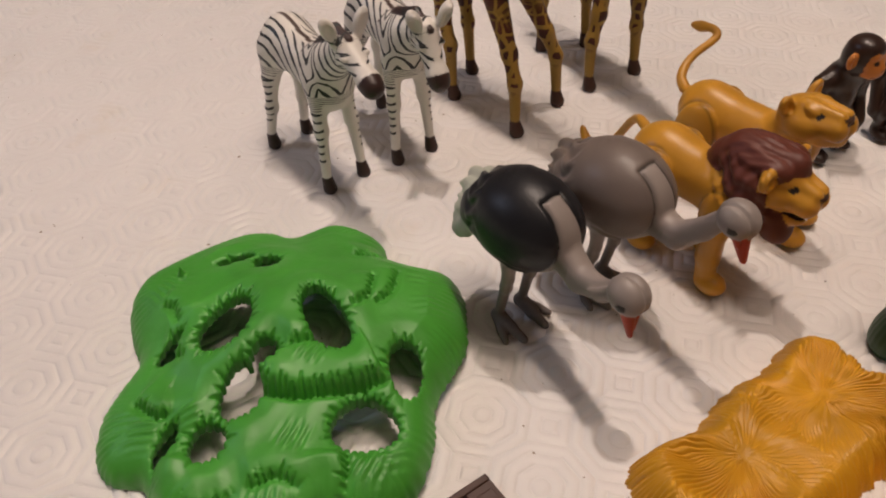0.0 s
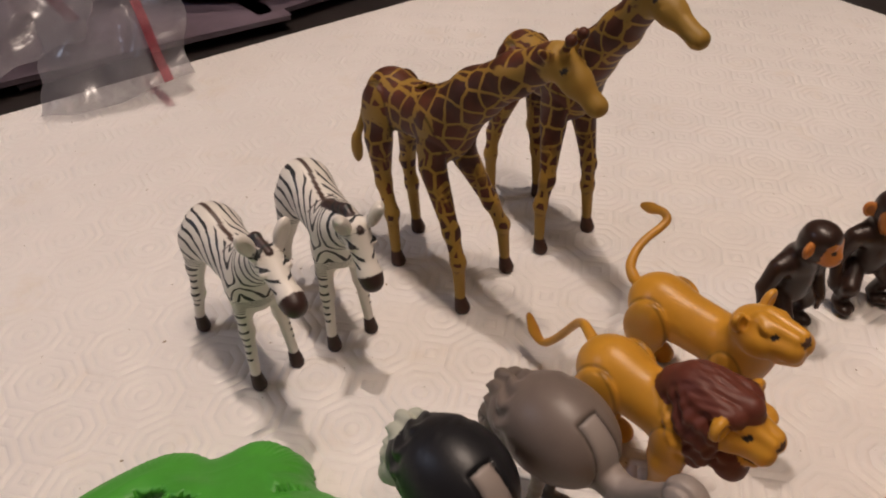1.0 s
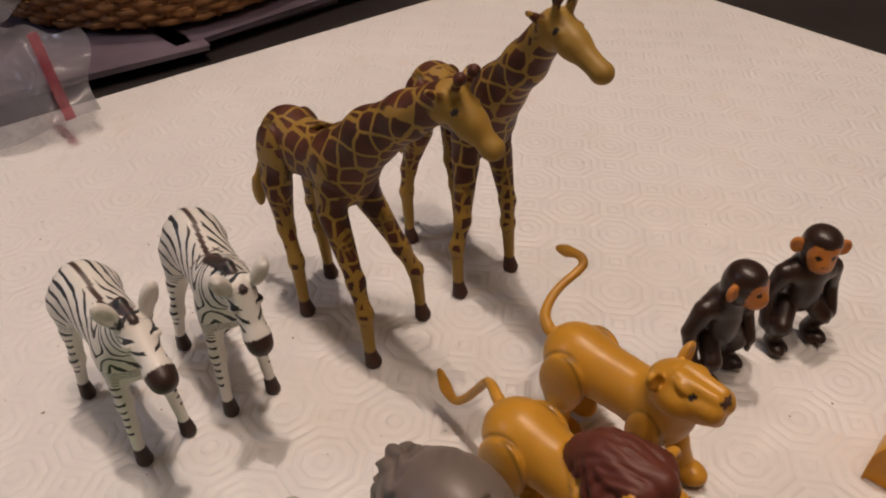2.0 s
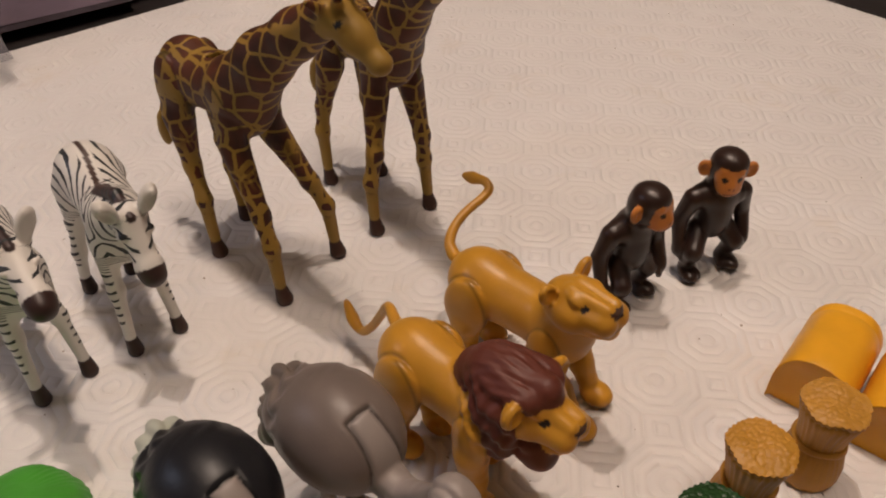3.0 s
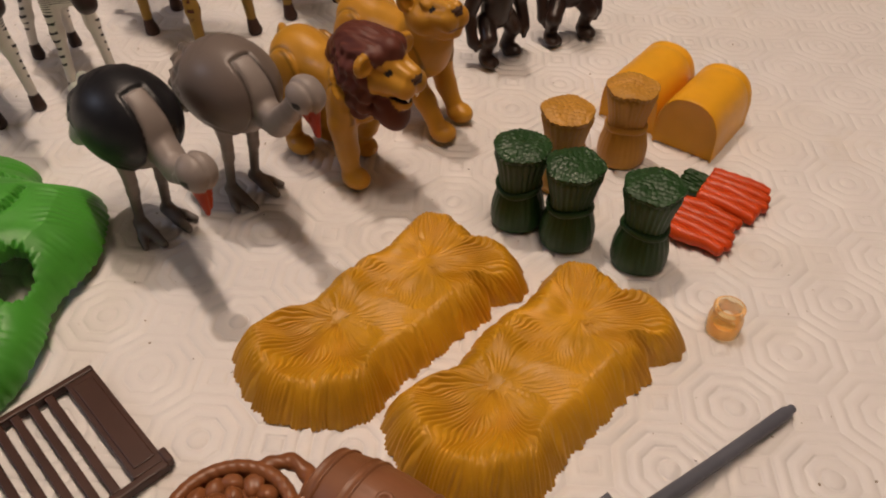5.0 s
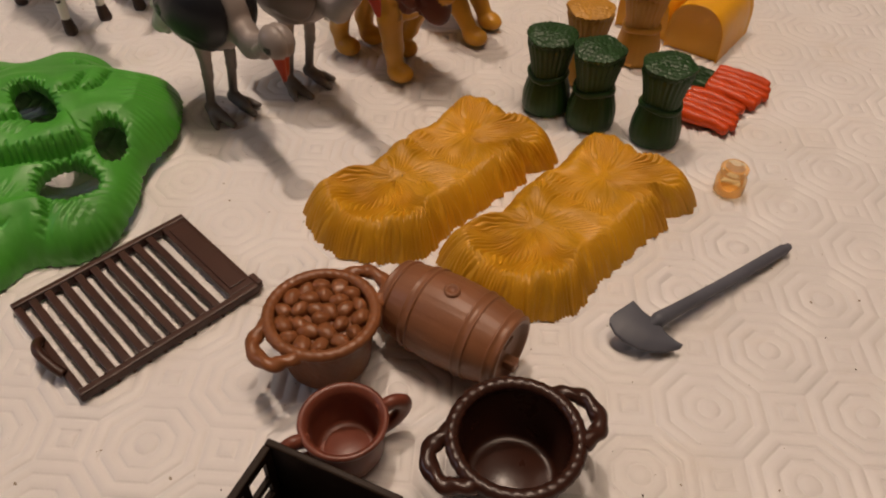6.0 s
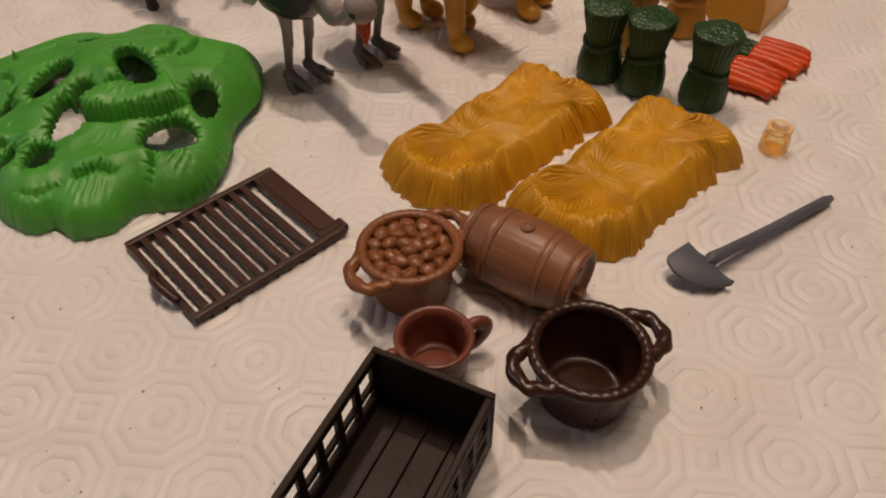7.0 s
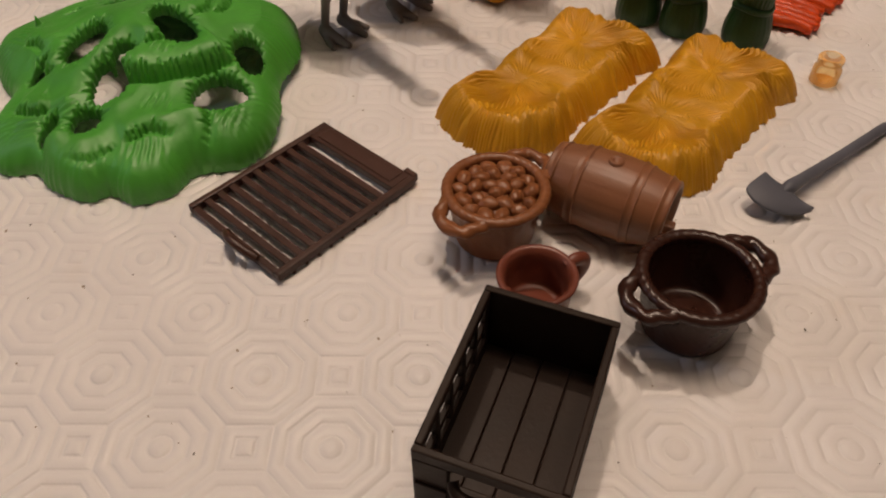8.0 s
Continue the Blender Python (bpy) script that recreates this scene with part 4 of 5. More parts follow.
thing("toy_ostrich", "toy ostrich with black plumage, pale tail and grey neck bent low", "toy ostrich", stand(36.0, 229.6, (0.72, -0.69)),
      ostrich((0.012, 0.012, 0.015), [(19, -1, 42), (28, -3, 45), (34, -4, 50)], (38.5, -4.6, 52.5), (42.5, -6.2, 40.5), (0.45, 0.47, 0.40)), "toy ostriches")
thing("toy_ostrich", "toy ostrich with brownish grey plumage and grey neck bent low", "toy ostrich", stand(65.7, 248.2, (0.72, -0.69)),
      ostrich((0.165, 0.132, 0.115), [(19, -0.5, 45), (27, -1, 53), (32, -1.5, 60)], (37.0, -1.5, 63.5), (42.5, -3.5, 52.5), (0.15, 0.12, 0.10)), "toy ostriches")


# ---- foliage piece ----
def foliage():
    """A moulded leafy slab: scalloped outline, two raised tiers, toothed holes."""
    outline = curve([(14, 228), (12, 239), (5, 249), (-10, 253), (-19, 257), (-22, 265), (-29, 271), (-39, 275), (-47, 274), (-54, 269), (-59, 266), (-67, 268),
                     (-78, 266), (-91, 256), (-102, 244.5), (-108.5, 234), (-108.5, 221), (-102.5, 208.5), (-96.5, 199), (-98.5, 187), (-99.5, 176), (-95.5, 163), (-88, 156),
                     (-77, 155), (-71, 147), (-57, 138.5), (-48.5, 140.5), (-40, 135), (-28, 138.5), (-20.5, 148), (-5.5, 150), (5, 161), (8.5, 177), (7.5, 192), (12, 205), (15, 215)], 8, True)
    # centre, half sizes, turn and tooth length of each hole
    holes = [(-63.3, 205.5, 7.6, 11.4, -12, 6.0), (-30.6, 207.6, 6.0, 13.2, 33, 5.0), (-3.4, 195.6, 5.0, 9.0, 6, 4.6), (-12.8, 174.8, 9.4, 8.0, 12, 5.0), (-52.0, 182.0, 6.2, 8.6, -12, 5.0),
             (-46.8, 193.2, 4.0, 4.8, -35, 4.0), (-58.0, 165.6, 5.4, 5.8, 5, 4.8), (-71.3, 165.5, 2.6, 6.4, -10, 3.6), (-82.0, 199.5, 3.0, 6.4, -25, 4.0), (-59, 236.5, 4.6, 4.0, 5, 3.6), (-72, 239.5, 6.6, 3.2, 22, 3.6)]
    # creases where one leafy plate overhangs the next: the upper plate lies to the left of the way
    seams = [([(-51.5, 189.5), (-47, 184), (-39, 181.2), (-29, 182.3), (-18, 185), (-9.5, 188.5), (-7.5, 190)], 4.4, 5.2, 9.0),
             ([(-19.5, 145.5), (-16.2, 152), (-15.4, 159), (-17.2, 166.5)], 2.2, 4.0, 6.0),
             ([(-43.5, 152.5), (-39, 154.5), (-34.5, 156.5), (-29, 155), (-26.5, 153)], 1.7, 4.6, 5.0),
             ([(-72, 161), (-71.5, 154), (-69.5, 148), (-67, 141)], 3.0, 4.0, 6.0),
             ([(-88, 180.5), (-82, 177), (-77, 174), (-71.5, 175.5)], 2.2, 4.2, 6.0),
             ([(-40.5, 195), (-34.5, 198), (-29.5, 202.5)], 1.7, 3.0, 5.0),
             ([(-24, 212.5), (-19.2, 219.5), (-19.5, 231)], 1.2, 2.8, 4.0),
             ([(-17, 216), (-12.2, 224), (-12.4, 237)], 1.2, 2.8, 4.0),
             ([(-92, 217), (-86, 215), (-81, 208)], 1.5, 3.4, 5.0),
             ([(-86, 196), (-79, 196.5), (-73.5, 194.5)], 2.0, 3.4, 5.0),
             ([(-30, 244), (-24, 248.5), (-18, 250.5)], 1.6, 3.2, 4.0),
             ([(4.5, 196), (8.5, 202), (9.5, 211)], 1.0, 2.6, 4.0),
             ([(-62, 148.5), (-55, 146.5), (-49, 149), (-45, 152)], 0.9, 3.4, 5.0)]
    res = 0.52
    x0, y0, z0 = -112, 128, -1.5
    nx, ny, nz = int(134 / res), int(152 / res), int(36 / res)
    gx, gy = np.meshgrid(x0 + res * np.arange(nx), y0 + res * np.arange(ny), indexing="ij")

    def follow(line, closed):
        """Distance to a line, the length along it at the nearest place, and the side."""
        near, arc_at, side, arc = np.full(gx.shape, 1e9), np.zeros(gx.shape), np.ones(gx.shape), 0.0
        for a, b in zip(line, np.roll(line, -1, 0)) if closed else zip(line[:-1], line[1:]):
            ab = b - a
            t = np.clip(((gx - a[0]) * ab[0] + (gy - a[1]) * ab[1]) / (ab @ ab), 0, 1)
            d = np.hypot(gx - a[0] - t * ab[0], gy - a[1] - t * ab[1])
            here = d < near
            arc_at = np.where(here, arc + t * np.linalg.norm(ab), arc_at)
            side = np.where(here, np.sign(ab[0] * (gy - a[1]) - ab[1] * (gx - a[0])), side)
            near = np.minimum(near, d)
            arc += np.linalg.norm(ab)
        return near, arc_at, side, arc

    near, arc_at, _, _ = follow(outline, True)
    inside = np.zeros(gx.shape, bool)
    for a, b in zip(outline, np.roll(outline, -1, 0)):
        if b[1] != a[1]:
            inside ^= ((a[1] > gy) != (b[1] > gy)) & (gx < a[0] + (gy - a[1]) * (b[0] - a[0]) / (b[1] - a[1]))
    d = np.where(inside, near, -near) - 0.6 * (0.5 + 0.5 * np.sin(arc_at * 1.6 + np.sin(arc_at * 0.23) * 3)) * np.clip(1 - near / 5, 0, 1)
    t = np.clip(d / 13, 0, 1)
    top = (13.5 - 2.4 * np.clip((gy - 236) / 26, 0, 1) - 4.2 * np.clip((-66 - gx) / 20, 0, 1) * np.clip((224 - gy) / 20, 0, 1)) * np.sqrt(1 - (1 - t) ** 2.6)
    swell = np.clip(d / 14, 0, 1)
    top += swell * 15.5 * np.exp(-((gx + 38) / 46) ** 2 - ((gy - 212) / np.where(gy > 212, 36, 33)) ** 2)
    top += swell * 2.6 * np.exp(-((gx + 30) / 26) ** 2 - ((gy - 160) / 13) ** 2)
    top += swell * 0.8 * np.sin(gx * 0.13 + 0.7 * np.sin(gy * 0.09)) * np.sin(gy * 0.15 + 1.0)

    def comb(turns, far, reach, seed):
        """Narrow wedge-shaped nicks, open at the edge and closing at their reach."""
        saw = np.abs(((turns + 0.35 * np.sin(turns * 0.8 + seed)) % 2) - 1)
        long = reach * (0.72 + 0.28 * np.sin(turns * 1.3 + seed * 3))
        wide = 0.62 * (1 - np.clip(far, 0, 99) / long)
        return np.clip((saw - 1 + wide) / 0.34, 0, 1)

    for i, (way, high, reach, fade) in enumerate(seams):
        away, along, side, length = follow(curve(way, 6), False)
        on = np.clip(np.minimum(along, length - along) / 3.0, 0, 1) * swell
        u = away * side
        shoulder = np.sqrt(np.clip(1 - (1 - np.clip((u + 0.4) / 3.4, 0, 1)) ** 2, 0, 1))
        top += on * high * shoulder * np.exp(-(np.clip(u - 3.4, 0, 99) / fade) ** 2)
        top -= on * (0.5 + 0.35 * high) * np.exp(-((u + 0.9) / 1.3) ** 2)
        top -= on * (1.9 + 0.25 * high) * comb(along * 0.9, u, reach, i + 0.3) * (u > -0.8)
    # fine leaf ribs pressed into the smooth parts
    for cx, cy, bearing, wide, tall, deep in ((-35, 147, 90, 9, 6, 0.5), (-9, 161, 75, 7, 6, 0.5), (-3, 166, 30, 6, 5, 0.4), (5, 222, 20, 6, 8, 0.3), (-32, 193, 75, 4.5, 3.5, 0.55), (-32, 168, 80, 5, 4.5, 0.45), (-55, 143, 80, 9, 5, 0.5),
                                              (-66, 172, 30, 5, 4, 0.45), (-80, 168, 10, 6, 5, 0.45), (-92, 170, 10, 6, 7, 0.3), (-3, 238, 10, 8, 5, 0.25), (-92, 224, 150, 8, 5, 0.35), (2, 171, 10, 6, 5, 0.4)):
        c, s_ = math.cos(radians(bearing)), math.sin(radians(bearing))
        du, dv = (gx - cx) * c + (gy - cy) * s_, -(gx - cx) * s_ + (gy - cy) * c
        top += swell * deep * np.sin(dv * (2.3 + 0.03 * du) + 0.6 * np.sin(du * 0.5)) * np.exp(-(dv / wide) ** 4 - (du / tall) ** 4)
    top += 0.2 * np.sin(arc_at * 2.4 + np.sin(arc_at * 0.4)) * np.clip(d / 3, 0, 1) * np.clip((12 - d) / 4, 0, 1) * np.clip(0.5 + 1.2 * np.sin(arc_at * 0.11 + 1), 0, 1)
    # a short leaf tip that stands up on the far slope
    top += 4.5 * np.exp(-((gx + 89.5) / 0.9) ** 2 - ((gy - 231.5) / 1.1) ** 2) - 0.8 * np.exp(-((gx + 88) / 1.6) ** 2 - ((gy - 229) / 1.4) ** 2)
    cut = np.full(gx.shape, 50.0)
    for cx, cy, ra, rb, turn, reach in holes:
        c, s_ = math.cos(radians(turn)), math.sin(radians(turn))
        du, dv = (gx - cx) * c + (gy - cy) * s_, -(gx - cx) * s_ + (gy - cy) * c
        a = np.arctan2(dv / rb, du / ra)
        n = np.hypot(du / ra, dv / rb) + 0.05 * np.sin(a * 3 + cx) + 0.04 * np.sin(a * 2 + cy)
        far = (1 - 1 / np.maximum(n, 0.05)) * np.hypot(du, dv)
        turns = a * round((ra + rb) * 1.45) / math.pi
        saw = np.abs(((turns + 0.35 * np.sin(turns * 0.8 + cx)) % 2) - 1)
        cut = np.minimum(cut, far - 0.75 * saw ** 1.5)
        curl = np.clip(1 - far / 3.6, 0, 1)
        deep = 1.9 + 0.5 * np.sin(np.arctan2(gy - cy, gx - cx))
        top += swell * np.where(far < 14, 0.6 * np.exp(-((far - 6.5) / 3.2) ** 2) - 1.8 * (1 - np.sqrt(1 - curl ** 2)) - deep * comb(turns, far, reach, cx), 0)
    z = z0 + res * np.arange(nz)
    upper = (z[None, None, :] - np.where(d > 0, top, -6)[..., None]) * 0.6
    thick = 1.4 + 0.4 * np.exp(-(np.clip(cut, 0, 50) / 2.2) ** 2)
    low = top.copy()
    for sx in range(-4, 5):
        for sy in range(-4, 5):
            if sx * sx + sy * sy <= 14:
                low = np.minimum(low, np.roll(top, (sx, sy), (0, 1)))
    shell = (low - thick)[..., None] - z[None, None, :]
    skirt = np.maximum((d - 2.6)[..., None], 0.2 - z[None, None, :])
    f = np.maximum(np.maximum(upper, np.minimum(shell, skirt)), np.maximum(-cut, -d)[..., None])
    # the lower edge stands clear of the cloth on one side, and rests on it on the other
    lift = np.clip((gx + 30) / 26, 0, 1) * np.clip((gy - 150) / 25, 0, 1)
    rest = 0.2 + 4.0 * lift * lift * (3 - 2 * lift) + 0.35 * np.sin(arc_at * 1.7)
    f = np.maximum(f, np.maximum(rest, 0.2)[..., None] - z[None, None, :])
    v, q = skin(f.astype(np.float32), np.array((x0, y0, z0)), res)
    return quads_mesh("foliage", v, q, GREEN)


thing("toy_tree_crown", "bright green plastic tree foliage with toothed holes, lying flat", "toy foliage", None, foliage())


# ---- straw mounds ----
def straw_mound():
    outline = curve([(65.5, 174), (68.5, 162), (74, 154), (80, 148.8), (92, 146), (103, 146.3), (110, 150.5), (116, 159), (127, 169), (138, 179.5), (145.5, 184.5), (147.5, 190), (158.0, 193.5),
                     (159.6, 203), (155.5, 213), (147, 217), (141, 225), (133, 232), (124, 231), (118, 225), (111, 216), (103, 211), (95, 203), (88, 193), (79, 187), (70, 181)], 32, True)
    n, rings = len(outline), 84
    mid = np.array((113.0, 187.0))
    # rings shrink towards a spine between the two swirls
    a, b = np.array((98.0, 178.0)), np.array((126.0, 201.0))
    t = np.clip(((outline - a) @ (b - a)) / ((b - a) @ (b - a)), 0, 1)
    core = a + t[:, None] * (b - a)
    s = np.linspace(0, 1, rings)[:, None, None]
    pts = core[None] * s + outline[None] * (1 - s)
    depth = s[..., 0]
    x, y = pts[..., 0], pts[..., 1]
    arc = np.concatenate([[0], np.cumsum(np.linalg.norm(np.diff(outline, axis=0), axis=1))])
    reach = np.linalg.norm(outline - core, axis=1)[None]
    inset = depth * reach
    stars = ((98.5, 180.0), (126.5, 204.0))
    # the rim is highest in the four corners and sags between them
    corner = sum(np.exp(-(np.hypot(x - cx, y - cy) / 15) ** 2) for cx, cy in ((74, 170), (105, 156), (133, 224), (152, 202)))
    rim = 11.6 + 1.5 * np.clip(corner, 0, 1)
    wall = rim * (1 - (1 - np.clip(inset / 9.5, 0, 1)) ** 1.9)
    fall = np.clip((inset - 7.0) / 12.0, 0, 1)
    z = wall - (rim - 9.8) * fall * fall * (3 - 2 * fall)
    # stalks fan out from the two stars, over the rim and down the sides
    rr = np.stack([np.hypot(x - cx, y - cy) for cx, cy in stars])
    aa = np.stack([np.arctan2(y - cy, x - cx) for cx, cy in stars])
    first = np.clip(0.5 + (rr[1] - rr[0] + 1.5 * np.sin(y * 0.5)) / 3.0, 0, 1)
    strand = 0.0
    for k, own in ((0, first), (1, 1 - first)):
        sway = 0.05 * np.sin(rr[k] * 0.27 + 3 * k + 2 * np.sin(aa[k] * 2)) + 0.03 * np.sin(aa[k] * 7 + rr[k] * 0.31)
        coarse = np.abs(np.sin((aa[k] + sway) * 15 + 1.1 * np.sin(aa[k] * 5 + k)))
        fine = np.abs(np.sin((aa[k] + sway) * 46 + 1.5 * np.sin(aa[k] * 9) + 0.8 * np.sin(rr[k] * 0.6 + aa[k] * 13)))
        blend = np.clip((rr[k] - 8) / 9, 0, 1)
        strand = strand + own * np.clip(rr[k] / 3.5, 0, 1) * ((coarse - 0.6) * 0.5 * (1 - 0.8 * blend) + (fine - 0.6) * (0.3 + 0.8 * blend))
        z = z - 0.5 * np.exp(-(rr[k] / 2.6) ** 2)
    comb = np.abs(np.sin(arc[None] * 1.95 + 1.6 * np.sin(arc[None] * 0.21) + 0.9 * np.sin(arc[None] * 0.83) + 1.1 * np.sin(depth * 11 + arc[None] * 0.45))) - 0.6
    edge = np.clip(1 - (inset - 5.0) / 4.0, 0, 1)
    z = z + 0.85 * strand * (1 - edge) + 1.1 * comb * edge * np.clip(inset / 1.2, 0, 1)
    z = z + 0.7 * np.sin(arc[None] * 0.47 + 1.9 * np.sin(arc[None] * 0.11)) * np.exp(-((inset - 8) / 3.5) ** 2)
    lumps = np.sin(x * 0.29 + 1.2 * np.sin(y * 0.17)) * np.sin(y * 0.31 + 0.9 * np.sin(x * 0.13))
    z = z + 0.55 * lumps * np.clip((inset - 5) / 4, 0, 1)
    for cx, cy, bearing, tall in ((80, 172, 20, 1.6), (118, 216, 60, 1.4), (142, 196, 30, 1.8), (110, 166, 70, 1.5), (136, 212, -20, 1.3)):
        c, s_ = math.cos(radians(bearing)), math.sin(radians(bearing))
        du, dv = (x - cx) * c + (y - cy) * s_, -(x - cx) * s_ + (y - cy) * c
        z = z + 0.55 * tall * np.exp(-(du / 6.5) ** 2 - (dv / 2.2) ** 2)
    out = (outline - core) / np.linalg.norm(outline - core, axis=1, keepdims=True)
    push = (0.85 * comb + 0.5 * np.sin(arc[None] * 0.9 + np.sin(arc[None] * 0.3))) * np.clip(1 - inset / 7, 0, 1)
    x, y = x + out[None, :, 0] * push, y + out[None, :, 1] * push
    z = np.maximum(z, 0.1)
    base = np.stack([x[0], y[0], 0 * x[0]], -1)[None]
    v = np.concatenate([base, np.stack([x, y, z], -1)])
    v[..., 0] -= mid[0]
    v[..., 1] -= mid[1]
    return quads_mesh("straw", v.reshape(-1, 3), grid_quads(rings + 1, n, True), STRAW)


straw_me = straw_mound()
thing("straw_mound", "yellow plastic straw mound moulded with swirling stalks", "toy straw", at(113, 187), straw_me, "straw mounds")
thing("straw_mound", "yellow plastic straw mound moulded with swirling stalks, beside barrel", "toy straw", at(159, 160), straw_me, "straw mounds")


# ---- hay bales ----
def bale():
    w, h, d = 26.0, 23.8, 36.0
    n = 40
    a = np.linspace(0, math.pi, n)
    arch = np.stack([-(w / 2) * np.sign(np.cos(a)) * np.abs(np.cos(a)) ** 0.82, h * (0.30 + 0.70 * np.sin(a) ** 0.8)], -1)
    sec = np.concatenate([[(-w / 2, 0)], [(-w / 2, h * 0.15)], arch, [(w / 2, h * 0.15)], [(w / 2, 0)]])
    rows = []
    for dd, sc in ((1.2, 0.0), (1.2, 0.90), (0.2, 0.955), (0.0, 0.985), (0.5, 1.0), (6, 0.995), (12, 1.004), (16, 0.992), (22, 1.003), (27, 0.994), (31, 1.0), (31.4, 0.985), (32.2, 0.985), (32.6, 1.0), (d - 0.5, 1.0), (d, 0.985), (d - 0.2, 0.955), (d - 1.2, 0.90), (d - 1.2, 0.0)):
        rows.append(np.stack([sec[:, 0] * sc, np.full(len(sec), dd), np.where(sec[:, 1] > 0.01, (sec[:, 1] - h * 0.4) * sc + h * 0.4, 0)], -1))
    v = np.concatenate(rows)
    m = len(sec)
    q = grid_quads(len(rows), m, False)[:, ::-1]
    return mesh_from("bale", v, q, BALE)


bale_me = bale()
thing("hay_bale", "yellow plastic arched hay bale with flat end", "toy hay bale", at(232.6, 272.6, 0, -41), bale_me, "hay bales")
thing("hay_bale", "yellow plastic arched hay bale behind a tan sheaf", "toy hay bale", at(214.2, 292.5, 0, -41), bale_me, "hay bales")


# ---- sheaves ----
def sheaf(mat, name, label, x, y, turn, group):
    root = thing(name, label, "toy sheaf", at(x, y, 0, turn), None, group)
    k = 1.0
    wob = random.Random(int(x * 7 + y))

    def stalks(r, z, ang):
        zz = np.clip((z - 1) / 4, 0, 1) * np.clip((33.2 - z) / 1.5, 0, 1)
        return r * (1 + (0.014 + 0.021 * np.clip((z - 15) / 4, 0, 1)) * np.sin(ang * 26) * zz + 0.02 * np.sin(ang * 3 + x)), z

    prof = [(0, 0), (7.6, 0), (9.3, 0.7), (9.8, 3), (9.6, 8), (8.6, 13), (7.5, 16.4), (7.15, 18), (7.3, 21), (8.0, 25), (8.8, 29), (9.4, 31.4), (9.5, 32.4), (8.9, 33.8), (7.5, 34.8), (0.0, 35.4)]
    prof = [(r * k, z * 0.95) for r, z in prof]
    part("stalk_column", revolve("stalk_column", prof, mat, 104, stalks), root)
    ring = curve([(7.6 * math.cos(t) * (1 + 0.05 * math.sin(5 * t)), 7.6 * math.sin(t), 17.5 + 0.9 * math.sin(2 * t + x)) for t in np.linspace(0, 2 * math.pi, 13)[:-1]], 5, True)
    part("binding", tube("binding", ring * (k, k, 0.95), 1.3, mat, 10, 0.7, True), root)
    rr, aa = np.meshgrid(np.linspace(0, 1, 40), np.linspace(0, 2 * math.pi, 130, endpoint=False), indexing="ij")
    wide = 9.9 + 0.25 * np.sin(aa * 31 + x) + 0.35 * np.sin(aa * 5 + y)
    rad = wide * np.sin(np.minimum(rr * 1.12, 1.0) * math.pi / 2)
    gx, gy = rad * np.cos(aa), rad * np.sin(aa)
    grain = np.zeros_like(gx)
    for sx in range(-7, 8):
        for sy in range(-7, 8):
            px, py = sx * 1.9 + (sy % 2) * 0.95 + wob.uniform(-0.5, 0.5), sy * 1.65 + wob.uniform(-0.5, 0.5)
            off = ((gx - px) / 1.15) ** 2 + ((gy - py) / wob.uniform(0.85, 1.2)) ** 2
            grain = np.maximum(grain, np.sqrt(np.clip(1 - off, 0, 1)) * wob.uniform(0.7, 1.25))
    gz = 34.2 - 0.0009 * rad ** 3.1 + 0.45 * grain + 0.6 * np.sin(gx * 0.35 + x) * np.sin(gy * 0.3)
    gz = np.where(rr > 0.9, gz - (rr - 0.9) * 26, gz)
    rad = np.where(rr > 0.93, wide * (1 - (rr - 0.93) * 1.6), rad)
    me = quads_mesh("cap", np.stack([rad * np.cos(aa), rad * np.sin(aa), gz], -1).reshape(-1, 3), grid_quads(40, 130, True), mat)
    part("grain_cap", me, root)
    return root


for x, y, turn in ((160.5, 234.3, 10), (176.8, 222.8, 80), (200.3, 210.8, 150)):
    sheaf(SHEAF_GREEN, "green_sheaf", "dark green plastic sheaf of stalks tied at the waist", x, y, turn, "green sheaves")
for x, y, turn in ((179.7, 255.3, 40), (207, 270.0, 200)):
    sheaf(SHEAF_TAN, "tan_sheaf", "tan plastic sheaf of stalks tied at the waist", x, y, turn, "tan sheaves")


